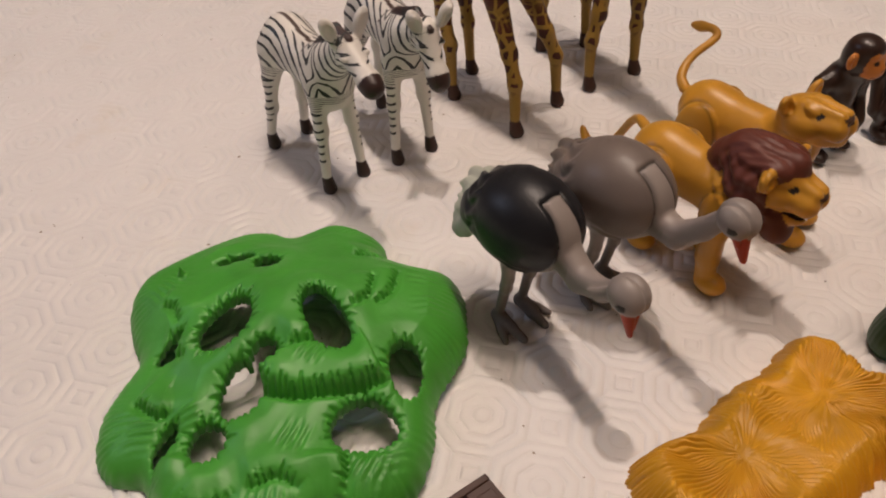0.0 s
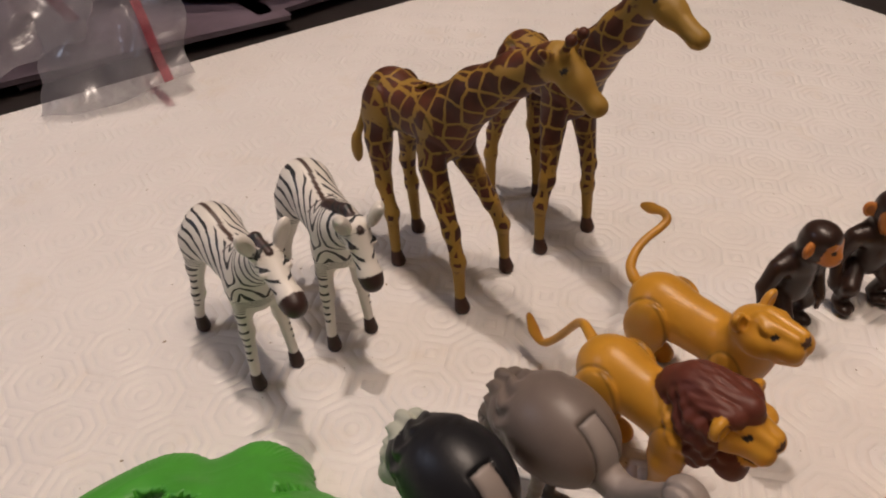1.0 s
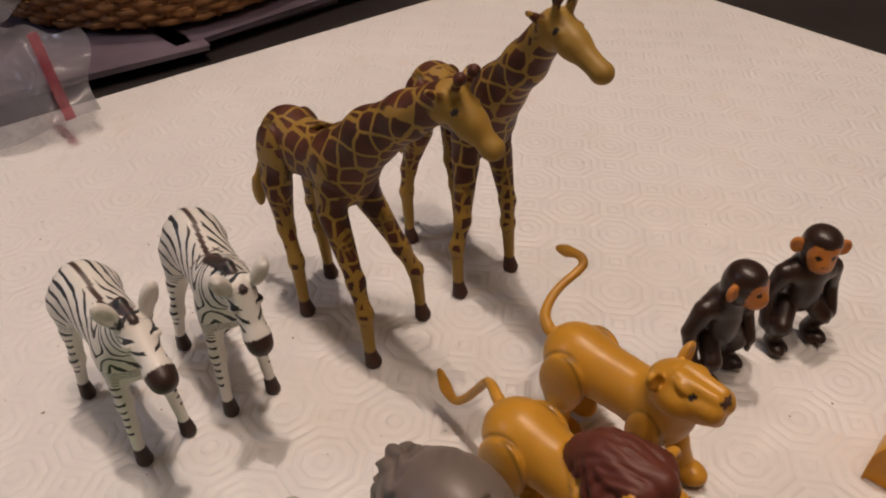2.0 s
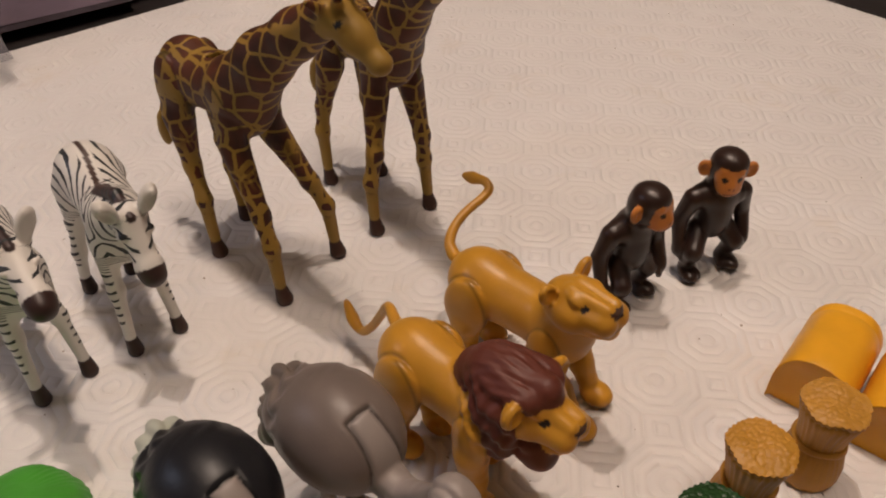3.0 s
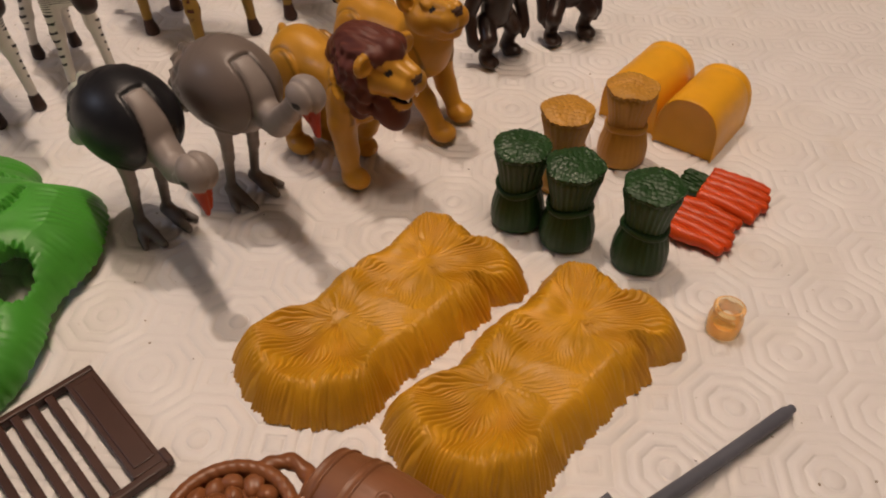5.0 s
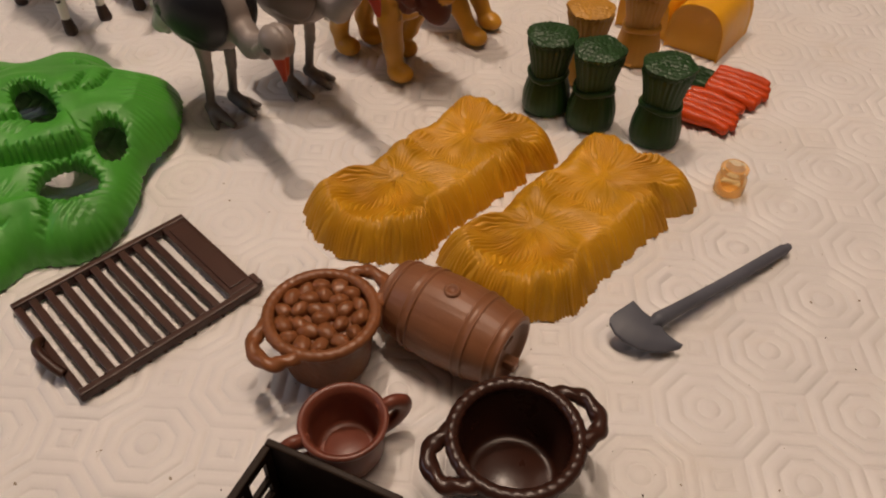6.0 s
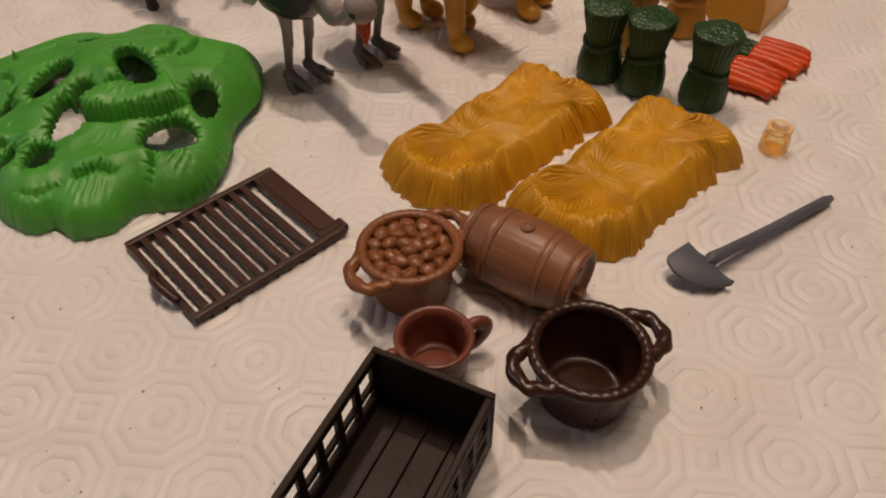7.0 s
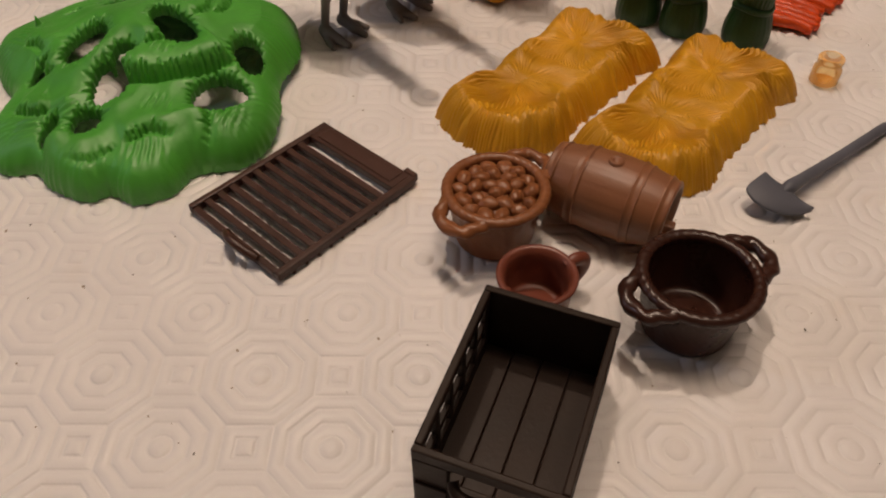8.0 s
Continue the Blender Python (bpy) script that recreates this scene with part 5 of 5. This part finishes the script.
# ---- carrots ----
def carrots(x, y, turn, n, label):
    root = thing("carrot_bunch", label, "toy carrots", at(x, y, 0, turn), None, "carrot bunches")
    for i in range(n):
        v = (i - (n - 1) / 2) * 4.2
        bend = 1.3 * math.sin(i * 2.3 + n + x)
        path = curve([(-2, v * 0.92, 3.2 + 0.5 * (i % 2)), (6, v + bend * 0.6, 3.7), (14, v * 1.03 - bend * 0.5, 3.4), (21.0 + 1.2 * math.sin(i * 1.7 + x), v * 1.08, 2.4)], 6)
        t = np.linspace(0, 1, len(path))
        rad = (3.15 - 0.9 * t) * (1 + 0.05 * np.sin(t * 30 + i)) * np.sqrt(np.clip((1.03 - t) / 0.10, 0, 1))
        part("carrot", tube("carrot", path, rad, CARROT, 14), root, "orange carrot")
    bm = bmesh.new()
    rng = random.Random(n + int(x))
    for i in range(9):
        for k in range(3):
            made = bmesh.ops.create_icosphere(bm, subdivisions=2, radius=1.0)["verts"]
            m = Matrix.Translation(((-8.6 + 2.6 * k + rng.uniform(-0.5, 0.5)) * MM, (i - 4) * 1.55 * (0.8 + 0.02 * n) * MM, (4.6 - 0.10 * (i - 4) ** 2 - 0.5 * k + rng.uniform(-0.3, 0.3)) * MM))
            m = m @ Matrix.Rotation(rng.uniform(-0.15, 0.15), 4, "Z") @ Matrix.Rotation(0.15, 4, "Y") @ Matrix.Diagonal((3.0 * MM, 0.85 * MM, 1.5 * MM, 1))
            bmesh.ops.transform(bm, matrix=m, verts=made)
    for i in range(5):
        made = bmesh.ops.create_icosphere(bm, subdivisions=2, radius=1.0)["verts"]
        m = Matrix.Translation((-6.0 * MM, (i - 2) * 2.6 * MM, 2.2 * MM)) @ Matrix.Diagonal((5.5 * MM, 1.8 * MM, 2.1 * MM, 1))
        bmesh.ops.transform(bm, matrix=m, verts=made)
    for f in bm.faces:
        f.smooth = True
    me = bpy.data.meshes.new("leaves")
    bm.to_mesh(me)
    bm.free()
    me.materials.append(SHEAF_GREEN)
    part("leaf_top", me, root, "dark green leaf tops")


carrots(236.5, 245.5, -37, 5, "bunch of orange plastic carrots with dark green tops")
carrots(219.3, 229.5, -38, 5, "bunch of orange plastic carrots tucked behind a green sheaf")


# ---- spade ----
def spade():
    hd = np.array((229.4, 145.0)) - np.array((175.0, 112.0))
    root = thing("toy_spade", "slate grey plastic toy spade lying on the tablecloth", "toy spade", at(175, 112, 0, math.degrees(math.atan2(hd[1], hd[0]))))
    path = curve([(-2.0, 0, 5.6), (2.5, 0, 6.0), (7, 0, 5.8), (30, 0, 3.9), (61.5, 0, 2.3), (63.2, 0, 2.3)], 8)
    rad = np.interp(path[:, 0], [-2.0, 1.5, 8, 30, 61, 62.6, 63.2], [1.0, 2.5, 2.1, 1.95, 2.0, 1.9, 1.3])
    part("handle", tube("handle", path, rad, SPADE, 18), root)
    n, m = 26, 44
    u = np.linspace(0, 1, n)[:, None]
    w = np.linspace(-1, 1, m)[None, :]
    y = 9.0 * w - 0.7 + 0 * u
    # the blade lies rolled: one shoulder high and square, the other dipping to a point
    front = np.interp(w, [-1, -0.85, -0.6, -0.3, 0.1, 0.45, 0.8, 0.95, 1], [1.6, -3.2, -7.2, -10.0, -12.2, -13.0, -12.4, -11.2, -9.4])
    back = np.interp(w, [-1, -0.8, -0.45, -0.1, 0.2, 0.55, 1], [2.6, 1.6, 0.6, 0.9, 0.2, -1.0, -1.3])
    x = back * (1 - u) + front * u
    z = 6.2 + 2.6 * w + 1.1 * np.sin(u * 3.1) * (1 - w ** 2) - 0.9 * u
    z = np.maximum(z, 1.0)
    top = np.stack([x + 0 * z, y + 0 * z, z], -1).reshape(-1, 3)
    bot = top - (0, 0, 0.9)
    k = n * m
    q = grid_quads(n, m).tolist() + (grid_quads(n, m)[:, ::-1] + k).tolist()
    ring = [j for j in range(m)] + [i * m + m - 1 for i in range(1, n)] + [(n - 1) * m + j for j in range(m - 2, -1, -1)] + [i * m for i in range(n - 2, 0, -1)]
    q += [[ring[i], ring[i - 1], ring[i - 1] + k, ring[i] + k] for i in range(len(ring))]
    part("blade", mesh_from("blade", np.concatenate([top, bot]), q, SPADE), root)


spade()


# ---- amber jar ----
jar = thing("amber_jar", "small clear amber plastic jar with a collared neck", "toy jar", at(220, 177.5) @ Matrix.Diagonal((0.87, 0.87, 0.92, 1)))
part("jar_wall", revolve("jar_wall", [(0, 0.2), (5.6, 0.2), (6.3, 0.8), (6.3, 6.2), (6.0, 7.4), (4.9, 8.8), (4.9, 9.6), (5.7, 9.9), (5.7, 11.7), (5.2, 12.2), (4.2, 12.2), (4.0, 11.6), (4.0, 9.0), (5.2, 7.2), (5.3, 1.6), (4.6, 1.2), (0, 1.2)], AMBER, 56), jar)


# ---- lattice gate ----
def lattice_gate():
    root = thing("lattice_gate", "dark brown plastic lattice gate panel lying flat", "toy gate", at(16.5, 132.6, -1.5, 41.4))
    L, W = 60.0, 47.0
    part("rail", blocks("rail", [(0, W / 2 - 1.2, 3.7, L, 2.4, 3.4)], GATE, 0.5), root)
    part("rail", blocks("rail", [(0, -W / 2 + 1.2, 3.7, L, 2.4, 3.4)], GATE, 0.5), root)
    part("stile", blocks("stile", [(-L / 2 + 1.2, 0, 3.4, 2.4, W - 4.9, 3.0)], GATE, 0.5), root)
    part("end_board", blocks("end_board", [(L / 2 - 4.6, 0, 3.8, 9.0, W - 4.9, 3.0), (L / 2 - 4.6, 0, 5.5, 6.2, W - 10, 0.6)], GATE, 0.35), root)
    for i in range(9):
        x = -L / 2 + 5.9 + i * 5.0
        part("slat", blocks("slat", [(x, 0, 4.1, 2.5, W - 4.9, 2.0)], GATE, 0.35), root)
        part("rib", blocks("rib", [(x, 0, 2.1, 1.2, W + 0.6, 1.1)], GATE, 0.3), root)
    part("latch", tube("latch", curve([(-L / 2 + 0.4, -13, 5.0), (-L / 2 - 1.0, -9, 6.8), (-L / 2 - 1.8, -3.5, 8.2), (-L / 2 - 0.6, 0.5, 7.4), (-L / 2 + 0.8, 3.0, 5.2)], 6), 1.5, GATE, 12), root)
    part("hinge", blocks("hinge", [(L / 2 + 0.6, -W / 2 + 3.2, 4.2, 2.2, 5.2, 3.2)], GATE, 0.5), root)


lattice_gate()


# ---- baskets, mug, barrel ----
def rope_ring(r, z, thick, mat, name="rope_rim"):
    n = 264
    a = np.linspace(0, 2 * np.pi, n, endpoint=False)
    p = np.stack([r * np.cos(a), r * np.sin(a), np.full(n, z)], -1)
    return tube(name, p, thick, mat, 14, 1.0, True, lambda i, b: 1 + 0.045 * np.sin(2 * b + i / n * 2 * np.pi * 36))


def basket(name, label, x, y, turn, mat, filled, size):
    root = thing(name, label, "toy basket", at(x, y, 0, turn) @ Matrix.Diagonal((size, size, size * 0.86, 1)))

    def weave(r, z, ang):
        w = np.clip((z - 1) / 2, 0, 1) * (z < 20.5) * (r > 11.6 + 0.1 * z)
        return r * (1 + 0.012 * np.sin(ang * 30) * np.sign(np.sin(z * 2.0)) * w), z

    prof = [(0, 0), (10.8, 0), (11.8, 0.8)] + [(11.9 + 2.2 * t / 20, 1 + t) for t in np.linspace(0.5, 20.2, 16)] + [(14.3, 22.3), (13.6, 22.6), (12.9, 22.0)]
    prof += [(12.8, 20), (11.0, 3.2), (10.2, 2.2), (8.5, 2.0), (8.2, 2.3), (0, 2.3)]
    body = part("body", revolve("body", prof, mat, 120, weave), root)
    part("rope_rim", rope_ring(14.4, 22.0, 1.75, mat), body)
    for sd in (0, 180):
        c, s = math.cos(radians(sd)), math.sin(radians(sd))
        pts = curve([(12.6, -7.4, 21.6), (16.0, -6.2, 21.3), (19.2, -4.4, 21.0), (20.5, 0, 20.9), (19.2, 4.4, 21.0), (16.0, 6.2, 21.3), (12.6, 7.4, 21.6)], 9)
        pts = np.stack([pts[:, 0] * c - pts[:, 1] * s, pts[:, 0] * s + pts[:, 1] * c, pts[:, 2]], -1)
        part("handle", tube("handle", pts, 2.05, mat, 12, 1.0, False, lambda i, b: 1 + 0.12 * np.sin(2 * b + i * 0.55)), root)
    if filled:
        heap = thing("potato_heap", "ginger brown moulded potatoes heaped inside the basket", "toy potatoes", at(x, y, 0, turn) @ Matrix.Diagonal((size, size, size * 0.86, 1)))
        rng = random.Random(9)
        part("bed", revolve("bed", [(0, 21.6), (8, 21.0), (12.7, 19.6), (12.5, 17.0), (0, 17.0)], mat, 48), heap)
        for ring, cnt in ((1.9, 3), (6.4, 9), (10.8, 14)):
            for i in range(cnt):
                a = 2 * math.pi * (i + rng.uniform(-0.12, 0.12)) / cnt + ring
                rr = ring + rng.uniform(-0.35, 0.35)
                bm = bmesh.new()
                bmesh.ops.create_icosphere(bm, subdivisions=3, radius=1.0)
                size = rng.uniform(0.88, 1.12)
                for v in bm.verts:
                    v.co *= 1 + 0.2 * noise.noise(v.co * 1.3 + Vector((i * 3.1, ring, 0)))
                m = Matrix.Translation((rr * math.cos(a) * MM, rr * math.sin(a) * MM, (22.3 - 0.012 * ring ** 2 + rng.uniform(-0.2, 0.2)) * MM)) @ Matrix.Rotation(a + rng.uniform(-1.1, 1.1), 4, "Z") @ Matrix.Diagonal((2.25 * size * MM, 2.95 * size * MM, 2.3 * MM, 1))
                bmesh.ops.transform(bm, matrix=m, verts=bm.verts)
                for f in bm.faces:
                    f.smooth = True
                me = bpy.data.meshes.new("potato")
                bm.to_mesh(me)
                bm.free()
                me.materials.append(mat)
                part("potato", me, heap)


basket("potato_basket", "ginger brown plastic basket with rope rim and two handles", 77.4, 108.6, 40, BASKET_LIGHT, True, 1.04)
basket("dark_basket", "empty dark brown glossy plastic basket with rope rim", 126.6, 66.6, 19, BASKET_DARK, False, 1.08)

mug = thing("toy_mug", "brick brown plastic two-handled mug, empty", "toy mug", at(84.2, 76.4, 0, 24) @ Matrix.Diagonal((1.07, 1.07, 0.9, 1)))
part("cup", revolve("cup", [(0, 0), (7.0, 0), (8.2, 0.8), (9.2, 4), (9.5, 8), (9.1, 12), (8.9, 14.5), (9.8, 15.8), (10.8, 16.6), (10.9, 17.5), (10.2, 18.0), (9.2, 17.4), (8.4, 15.5), (8.1, 12), (7.8, 4), (6.2, 2.4), (5.6, 2.8), (0, 2.8)], MUG, 72), mug)
for sd in (1, -1):
    part("handle", tube("handle", curve([(9.4 * sd, 0, 15.0), (12.6 * sd, 0, 16.2), (15.2 * sd, 0, 14.2), (15.2 * sd, 0, 10.2), (12.4 * sd, 0, 6.6), (9.0 * sd, 0, 5.4)], 8), 1.7, MUG, 14, 1.35, up=(0, 1, 0)), mug)


def barrel():
    d = np.array((127.7, 97.7)) - np.array((99.3, 118.7))
    ang = math.degrees(math.atan2(d[1], d[0]))
    root = thing("toy_barrel", "dusty brown plastic barrel with hoops lying on its side", "toy barrel", at(113.8, 109.0, 13.3, ang) @ Matrix.Diagonal((1.07, 1.07, 1.07, 1)))
    turn = Matrix.Rotation(radians(90), 4, "Y")

    def lay(me):
        me.transform(turn)
        return me

    def staves(r, z, a):
        return r * (1 - 0.008 * np.exp(-((np.sin(a * 8) / 0.16) ** 2)) * (np.abs(z) < 18)), z

    hw = 18.5
    prof = [(0, -hw + 1.6), (8.3, -hw + 1.6), (8.5, -hw), (9.6, -hw)] + [(12.3 - 2.6 * (z / hw) ** 2, z) for z in
            (-18.3, -15.4, -15.1, -12.5, -10.4, -10.1, -8.5, -6.9, -6.6, -3, 0, 3, 6.6, 6.9, 8.5, 10.1, 10.4, 12.5, 15.1, 15.4, 18.3)] + [(9.6, hw), (8.5, hw), (8.3, hw - 1.6), (0, hw - 1.6)]
    body = part("barrel_body", lay(revolve("barrel_body", prof, BARREL, 128, staves)), root)
    for z0, z1 in ((-18.3, -15.2), (-10.1, -6.9), (6.9, 10.1), (15.2, 18.3)):
        ra, rb = (12.3 - 2.6 * (z / hw) ** 2 for z in (z0, z1))
        band = [(ra - 0.4, z0), (ra + 0.45, z0 + 0.15), (ra + 0.45, z0 + 0.6), (ra + 0.2, z0 + 0.85), (rb + 0.2, z1 - 0.85), (rb + 0.45, z1 - 0.6), (rb + 0.45, z1 - 0.15), (rb - 0.4, z1)]
        part("hoop", lay(revolve("hoop", band, BARREL, 96)), root)
    part("bung", revolve("bung", [(2.2, 11.4), (2.2, 12.9), (1.4, 13.1), (1.2, 12.4), (0, 12.3)], BARREL, 28), body)
    part("spigot", blocks("spigot", [(hw - 0.2, 0, -4.6, 4.2, 3.2, 3.4), (hw - 1.2, 0, 3.2, 1.0, 4.6, 1.8)], BARREL, 0.6), body)


barrel()


# ---- crate ----
def crate():
    a = math.degrees(math.atan2(-16.2, 31.2))
    root = thing("toy_crate", "blackish brown open plastic crate with slotted sides", "toy crate", at(72.0, 35.6, 0, a))
    W, L, H = 35.5, 51.0, 25.5
    for i in range(4):
        part("floor_board", blocks("floor_board", [((i - 1.5) * 8.1, 0, 1.6, 7.8, L - 3.4, 2.0)], CRATE, 0.3), root)
    part("base", blocks("base", [(0, 0, 0.5, W - 3, L - 3, 0.8)], CRATE, 0.2), root)
    part("back_wall", blocks("back_wall", [(0, L / 2 - 1.0, H / 2 + 0.2, W, 2.0, H - 0.4)], CRATE, 0.5), root)
    front = part("front_wall", blocks("front_wall", [(0, -L / 2 + 1.0, 6.6, W, 2.0, 12.8), (0, -L / 2 + 1.0, H - 2.0, W, 2.0, 3.8), (-13.4, -L / 2 + 1.0, 17, 8.7, 1.9, 9.0), (13.4, -L / 2 + 1.0, 17, 8.7, 1.9, 9.0)], CRATE, 0.4), root)
    part("handle", tube("handle", curve([(-8, -L / 2 + 0.6, 16.5), (-6, -L / 2 - 1.6, 15.2), (0, -L / 2 - 2.2, 14.6), (6, -L / 2 - 1.6, 15.2), (8, -L / 2 + 0.6, 16.5)], 7), 1.4, CRATE, 12), front)
    for i in range(4):
        part("front_plank", blocks("front_plank", [((i - 1.5) * 8.7, -L / 2 - 0.35, 6.4, 7.9, 0.9, 11.6)], CRATE, 0.3), front)
    for sd in (1, -1):
        part("side_rail", blocks("side_rail", [(sd * (W / 2 - 1.0), 0, H - 1.7, 2.0, L - 4.1, 3.2)], CRATE, 0.4), root)
        part("side_board", blocks("side_board", [(sd * (W / 2 - 1.0), 0, 4.6, 2.0, L - 4.1, 7.0)], CRATE, 0.4), root)
        part("mid_rail", blocks("mid_rail", [(sd * (W / 2 - 1.0), 0, 13.6, 1.6, L - 4.1, 2.0)], CRATE, 0.3), root)
        for k in range(6):
            part("post", blocks("post", [(sd * (W / 2 - 1.0), -L / 2 + 3.4 + k * (L - 6.8) / 5, 15.0, 1.7, 2.4, 15.0)], CRATE, 0.3), root)


crate()


# ---- behind the cloth: papers, wicker basket, bags ----
def papers():
    spots = ((-243, 745, 2.0, 3, 330, 230), (-306, 658, 8.5, -4, 300, 210), (-122, 812, 8.5, 6, 260, 180))
    for k, (x, y, z, turn, sx, sy) in enumerate(spots):
        root = thing("magazine", "glossy pale purple magazine lying on the dark table", "magazine", at(x, y, -4 + z, EDGE + turn), None, "magazines")
        part("page_block", blocks("page_block", [(0, 0, 2.4, sx - 2, sy - 2, 4.2)], PAPER, 0.5), root)
        n = 24
        u = np.linspace(-sx / 2, sx / 2, n)
        w = np.linspace(-sy / 2, sy / 2, 12)
        X, Y = np.meshgrid(u, w, indexing="ij")
        Z = 5.0 + 0.8 * np.sin(X / 60 + k) + 0.6 * np.sin(Y / 45)
        part("cover", mesh_from("cover", np.stack([X, Y, Z], -1).reshape(-1, 3), grid_quads(n, 12)[:, ::-1], PAPER), root, "glossy cover")


papers()


def wicker():
    root = thing("wicker_basket", "brown woven wicker basket standing on magazines", "basket", at(-205, 802, 14))
    R = 125.0
    for k in range(17):
        z = 4 + k * 5.4
        n = 300
        a = np.linspace(0, 2 * np.pi, n, endpoint=False)
        rr = R + z * 0.22 + 2.2 * np.sin(a * 30 + (k % 2) * math.pi)
        p = np.stack([rr * np.cos(a), rr * np.sin(a), z + 0.8 * np.sin(a * 7 + k)], -1)
        part("weaver", tube("weaver", p, 3.0, WICKER, 8, 0.8, True), root)
    for i in range(42):
        a = 2 * math.pi * i / 42
        p = [((R + z * 0.22) * math.cos(a), (R + z * 0.22) * math.sin(a), z) for z in (1, 30, 60, 92)]
        part("stake", tube("stake", p, 2.4, WICKER, 7, up=(0.3, 0.4, 0.1)), root)
    part("basket_floor", revolve("basket_floor", [(0, 0), (R - 3, 0), (R, 3), (R - 3, 5), (0, 5)], WICKER, 60), root)


wicker()


def bag(corners, lift, seed, label, strip):
    """A crumpled zip bag: corners in order round the sheet, in mm."""
    root = thing("zip_bag", label, "plastic bag", None, None, "zip bags")
    c = np.array(corners, float)
    n = 44
    s, t = np.meshgrid(np.linspace(0, 1, n), np.linspace(0, 1, n), indexing="ij")
    p = (c[0] * ((1 - s) * (1 - t))[..., None] + c[1] * (s * (1 - t))[..., None] + c[2] * (s * t)[..., None] + c[3] * ((1 - s) * t)[..., None])
    z = np.array([[noise.fractal(Vector((p[i, j, 0] / 45, p[i, j, 1] / 45, seed)), 1.0, 2.0, 4) for j in range(n)] for i in range(n)])
    crease = np.array([[abs(noise.noise(Vector((p[i, j, 0] / 30 + 7, p[i, j, 1] / 30, seed + 4)))) for j in range(n)] for i in range(n)])
    puff = np.sin(np.pi * s) * np.sin(np.pi * t)
    for i in range(n):
        for j in range(n):
            w = noise.noise_vector(Vector((p[i, j, 0] / 26, p[i, j, 1] / 26, seed + 9)))
            p[i, j] += (10 * w[0], 10 * w[1], 6 * w[2])
    for side in (0, 1):
        q = p.copy()
        q[..., 2] += z * 5.0 * (0.3 + puff) + crease * 9 * puff + (side * lift * puff)
        q[..., 2] = np.maximum(q[..., 2], 0.9 + 0.4 * side)
        part("film", mesh_from("film", q.reshape(-1, 3), grid_quads(n, n)[:, :: 1 if side else -1], BAG), root)
    a, e, w = (np.array(q, float) for q in strip)
    t = np.linspace(0, 1, 40)[:, None]
    mid = a * (1 - t) + e * t
    mid[:, 2] += 1.5 * np.sin(t[:, 0] * 9 + seed)
    across = np.cross(e - a, (0, 0, 1.0))
    across /= np.linalg.norm(across)
    wave = np.concatenate([mid - across * w, mid + across * w + (0, 0, 0.8), mid - across * w - (0, 0, 0.5), mid + across * w + (0, 0, 0.3)])
    m = len(mid)
    quads = [[i, i + 1, m + i + 1, m + i] for i in range(m - 1)] + [[3 * m + i, 3 * m + i + 1, 2 * m + i + 1, 2 * m + i] for i in range(m - 1)]
    part("red_strip", mesh_from("red_strip", wave, quads, RED_STRIP), root, "red closing strip")


bag([(-247, 503, 1), (-162, 546, 14), (-176, 588, 52), (-285, 612, 44)], 10, 1.3, "crumpled clear zip bag with red strip over the cloth edge", ((-170, 532, 16), (-196, 566, 58), 3.0))
bag([(-300, 528, 10), (-250, 576, 27), (-262, 680, 40), (-380, 620, 30)], 14, 5.1, "crumpled clear zip bag with red strip on other bags", ((-250, 582, 36), (-323, 650, 44), 4.0))


# ---- crumbs ----
def crumbs():
    rng = random.Random(11)
    bm = bmesh.new()
    spots = [(155, 73), (160, 60), (52, 67), (228, 108), (232, 96), (29, 54), (-10, 40), (198, 131), (250, 205)]
    spots += [(rng.uniform(-110, 280), rng.uniform(0, 430)) for _ in range(13)]
    for x, y in spots:
        made = bmesh.ops.create_icosphere(bm, subdivisions=1, radius=1.0)["verts"]
        r = rng.uniform(0.14, 0.30)
        m = Matrix.Translation((x * MM, y * MM, 0.25 * MM)) @ Matrix.Rotation(rng.uniform(0, 3), 4, "Z") @ Matrix.Diagonal((r * rng.uniform(1, 2.2) * MM, r * MM, r * 0.7 * MM, 1))
        bmesh.ops.transform(bm, matrix=m, verts=made)
    me = bpy.data.meshes.new("crumbs")
    bm.to_mesh(me)
    bm.free()
    me.materials.append(plain("crumb_brown", (0.06, 0.045, 0.03), 0.8))
    tagged(new("crumbs", me), "tiny dark crumbs scattered on the tablecloth", "crumbs", kind="stuff")


crumbs()
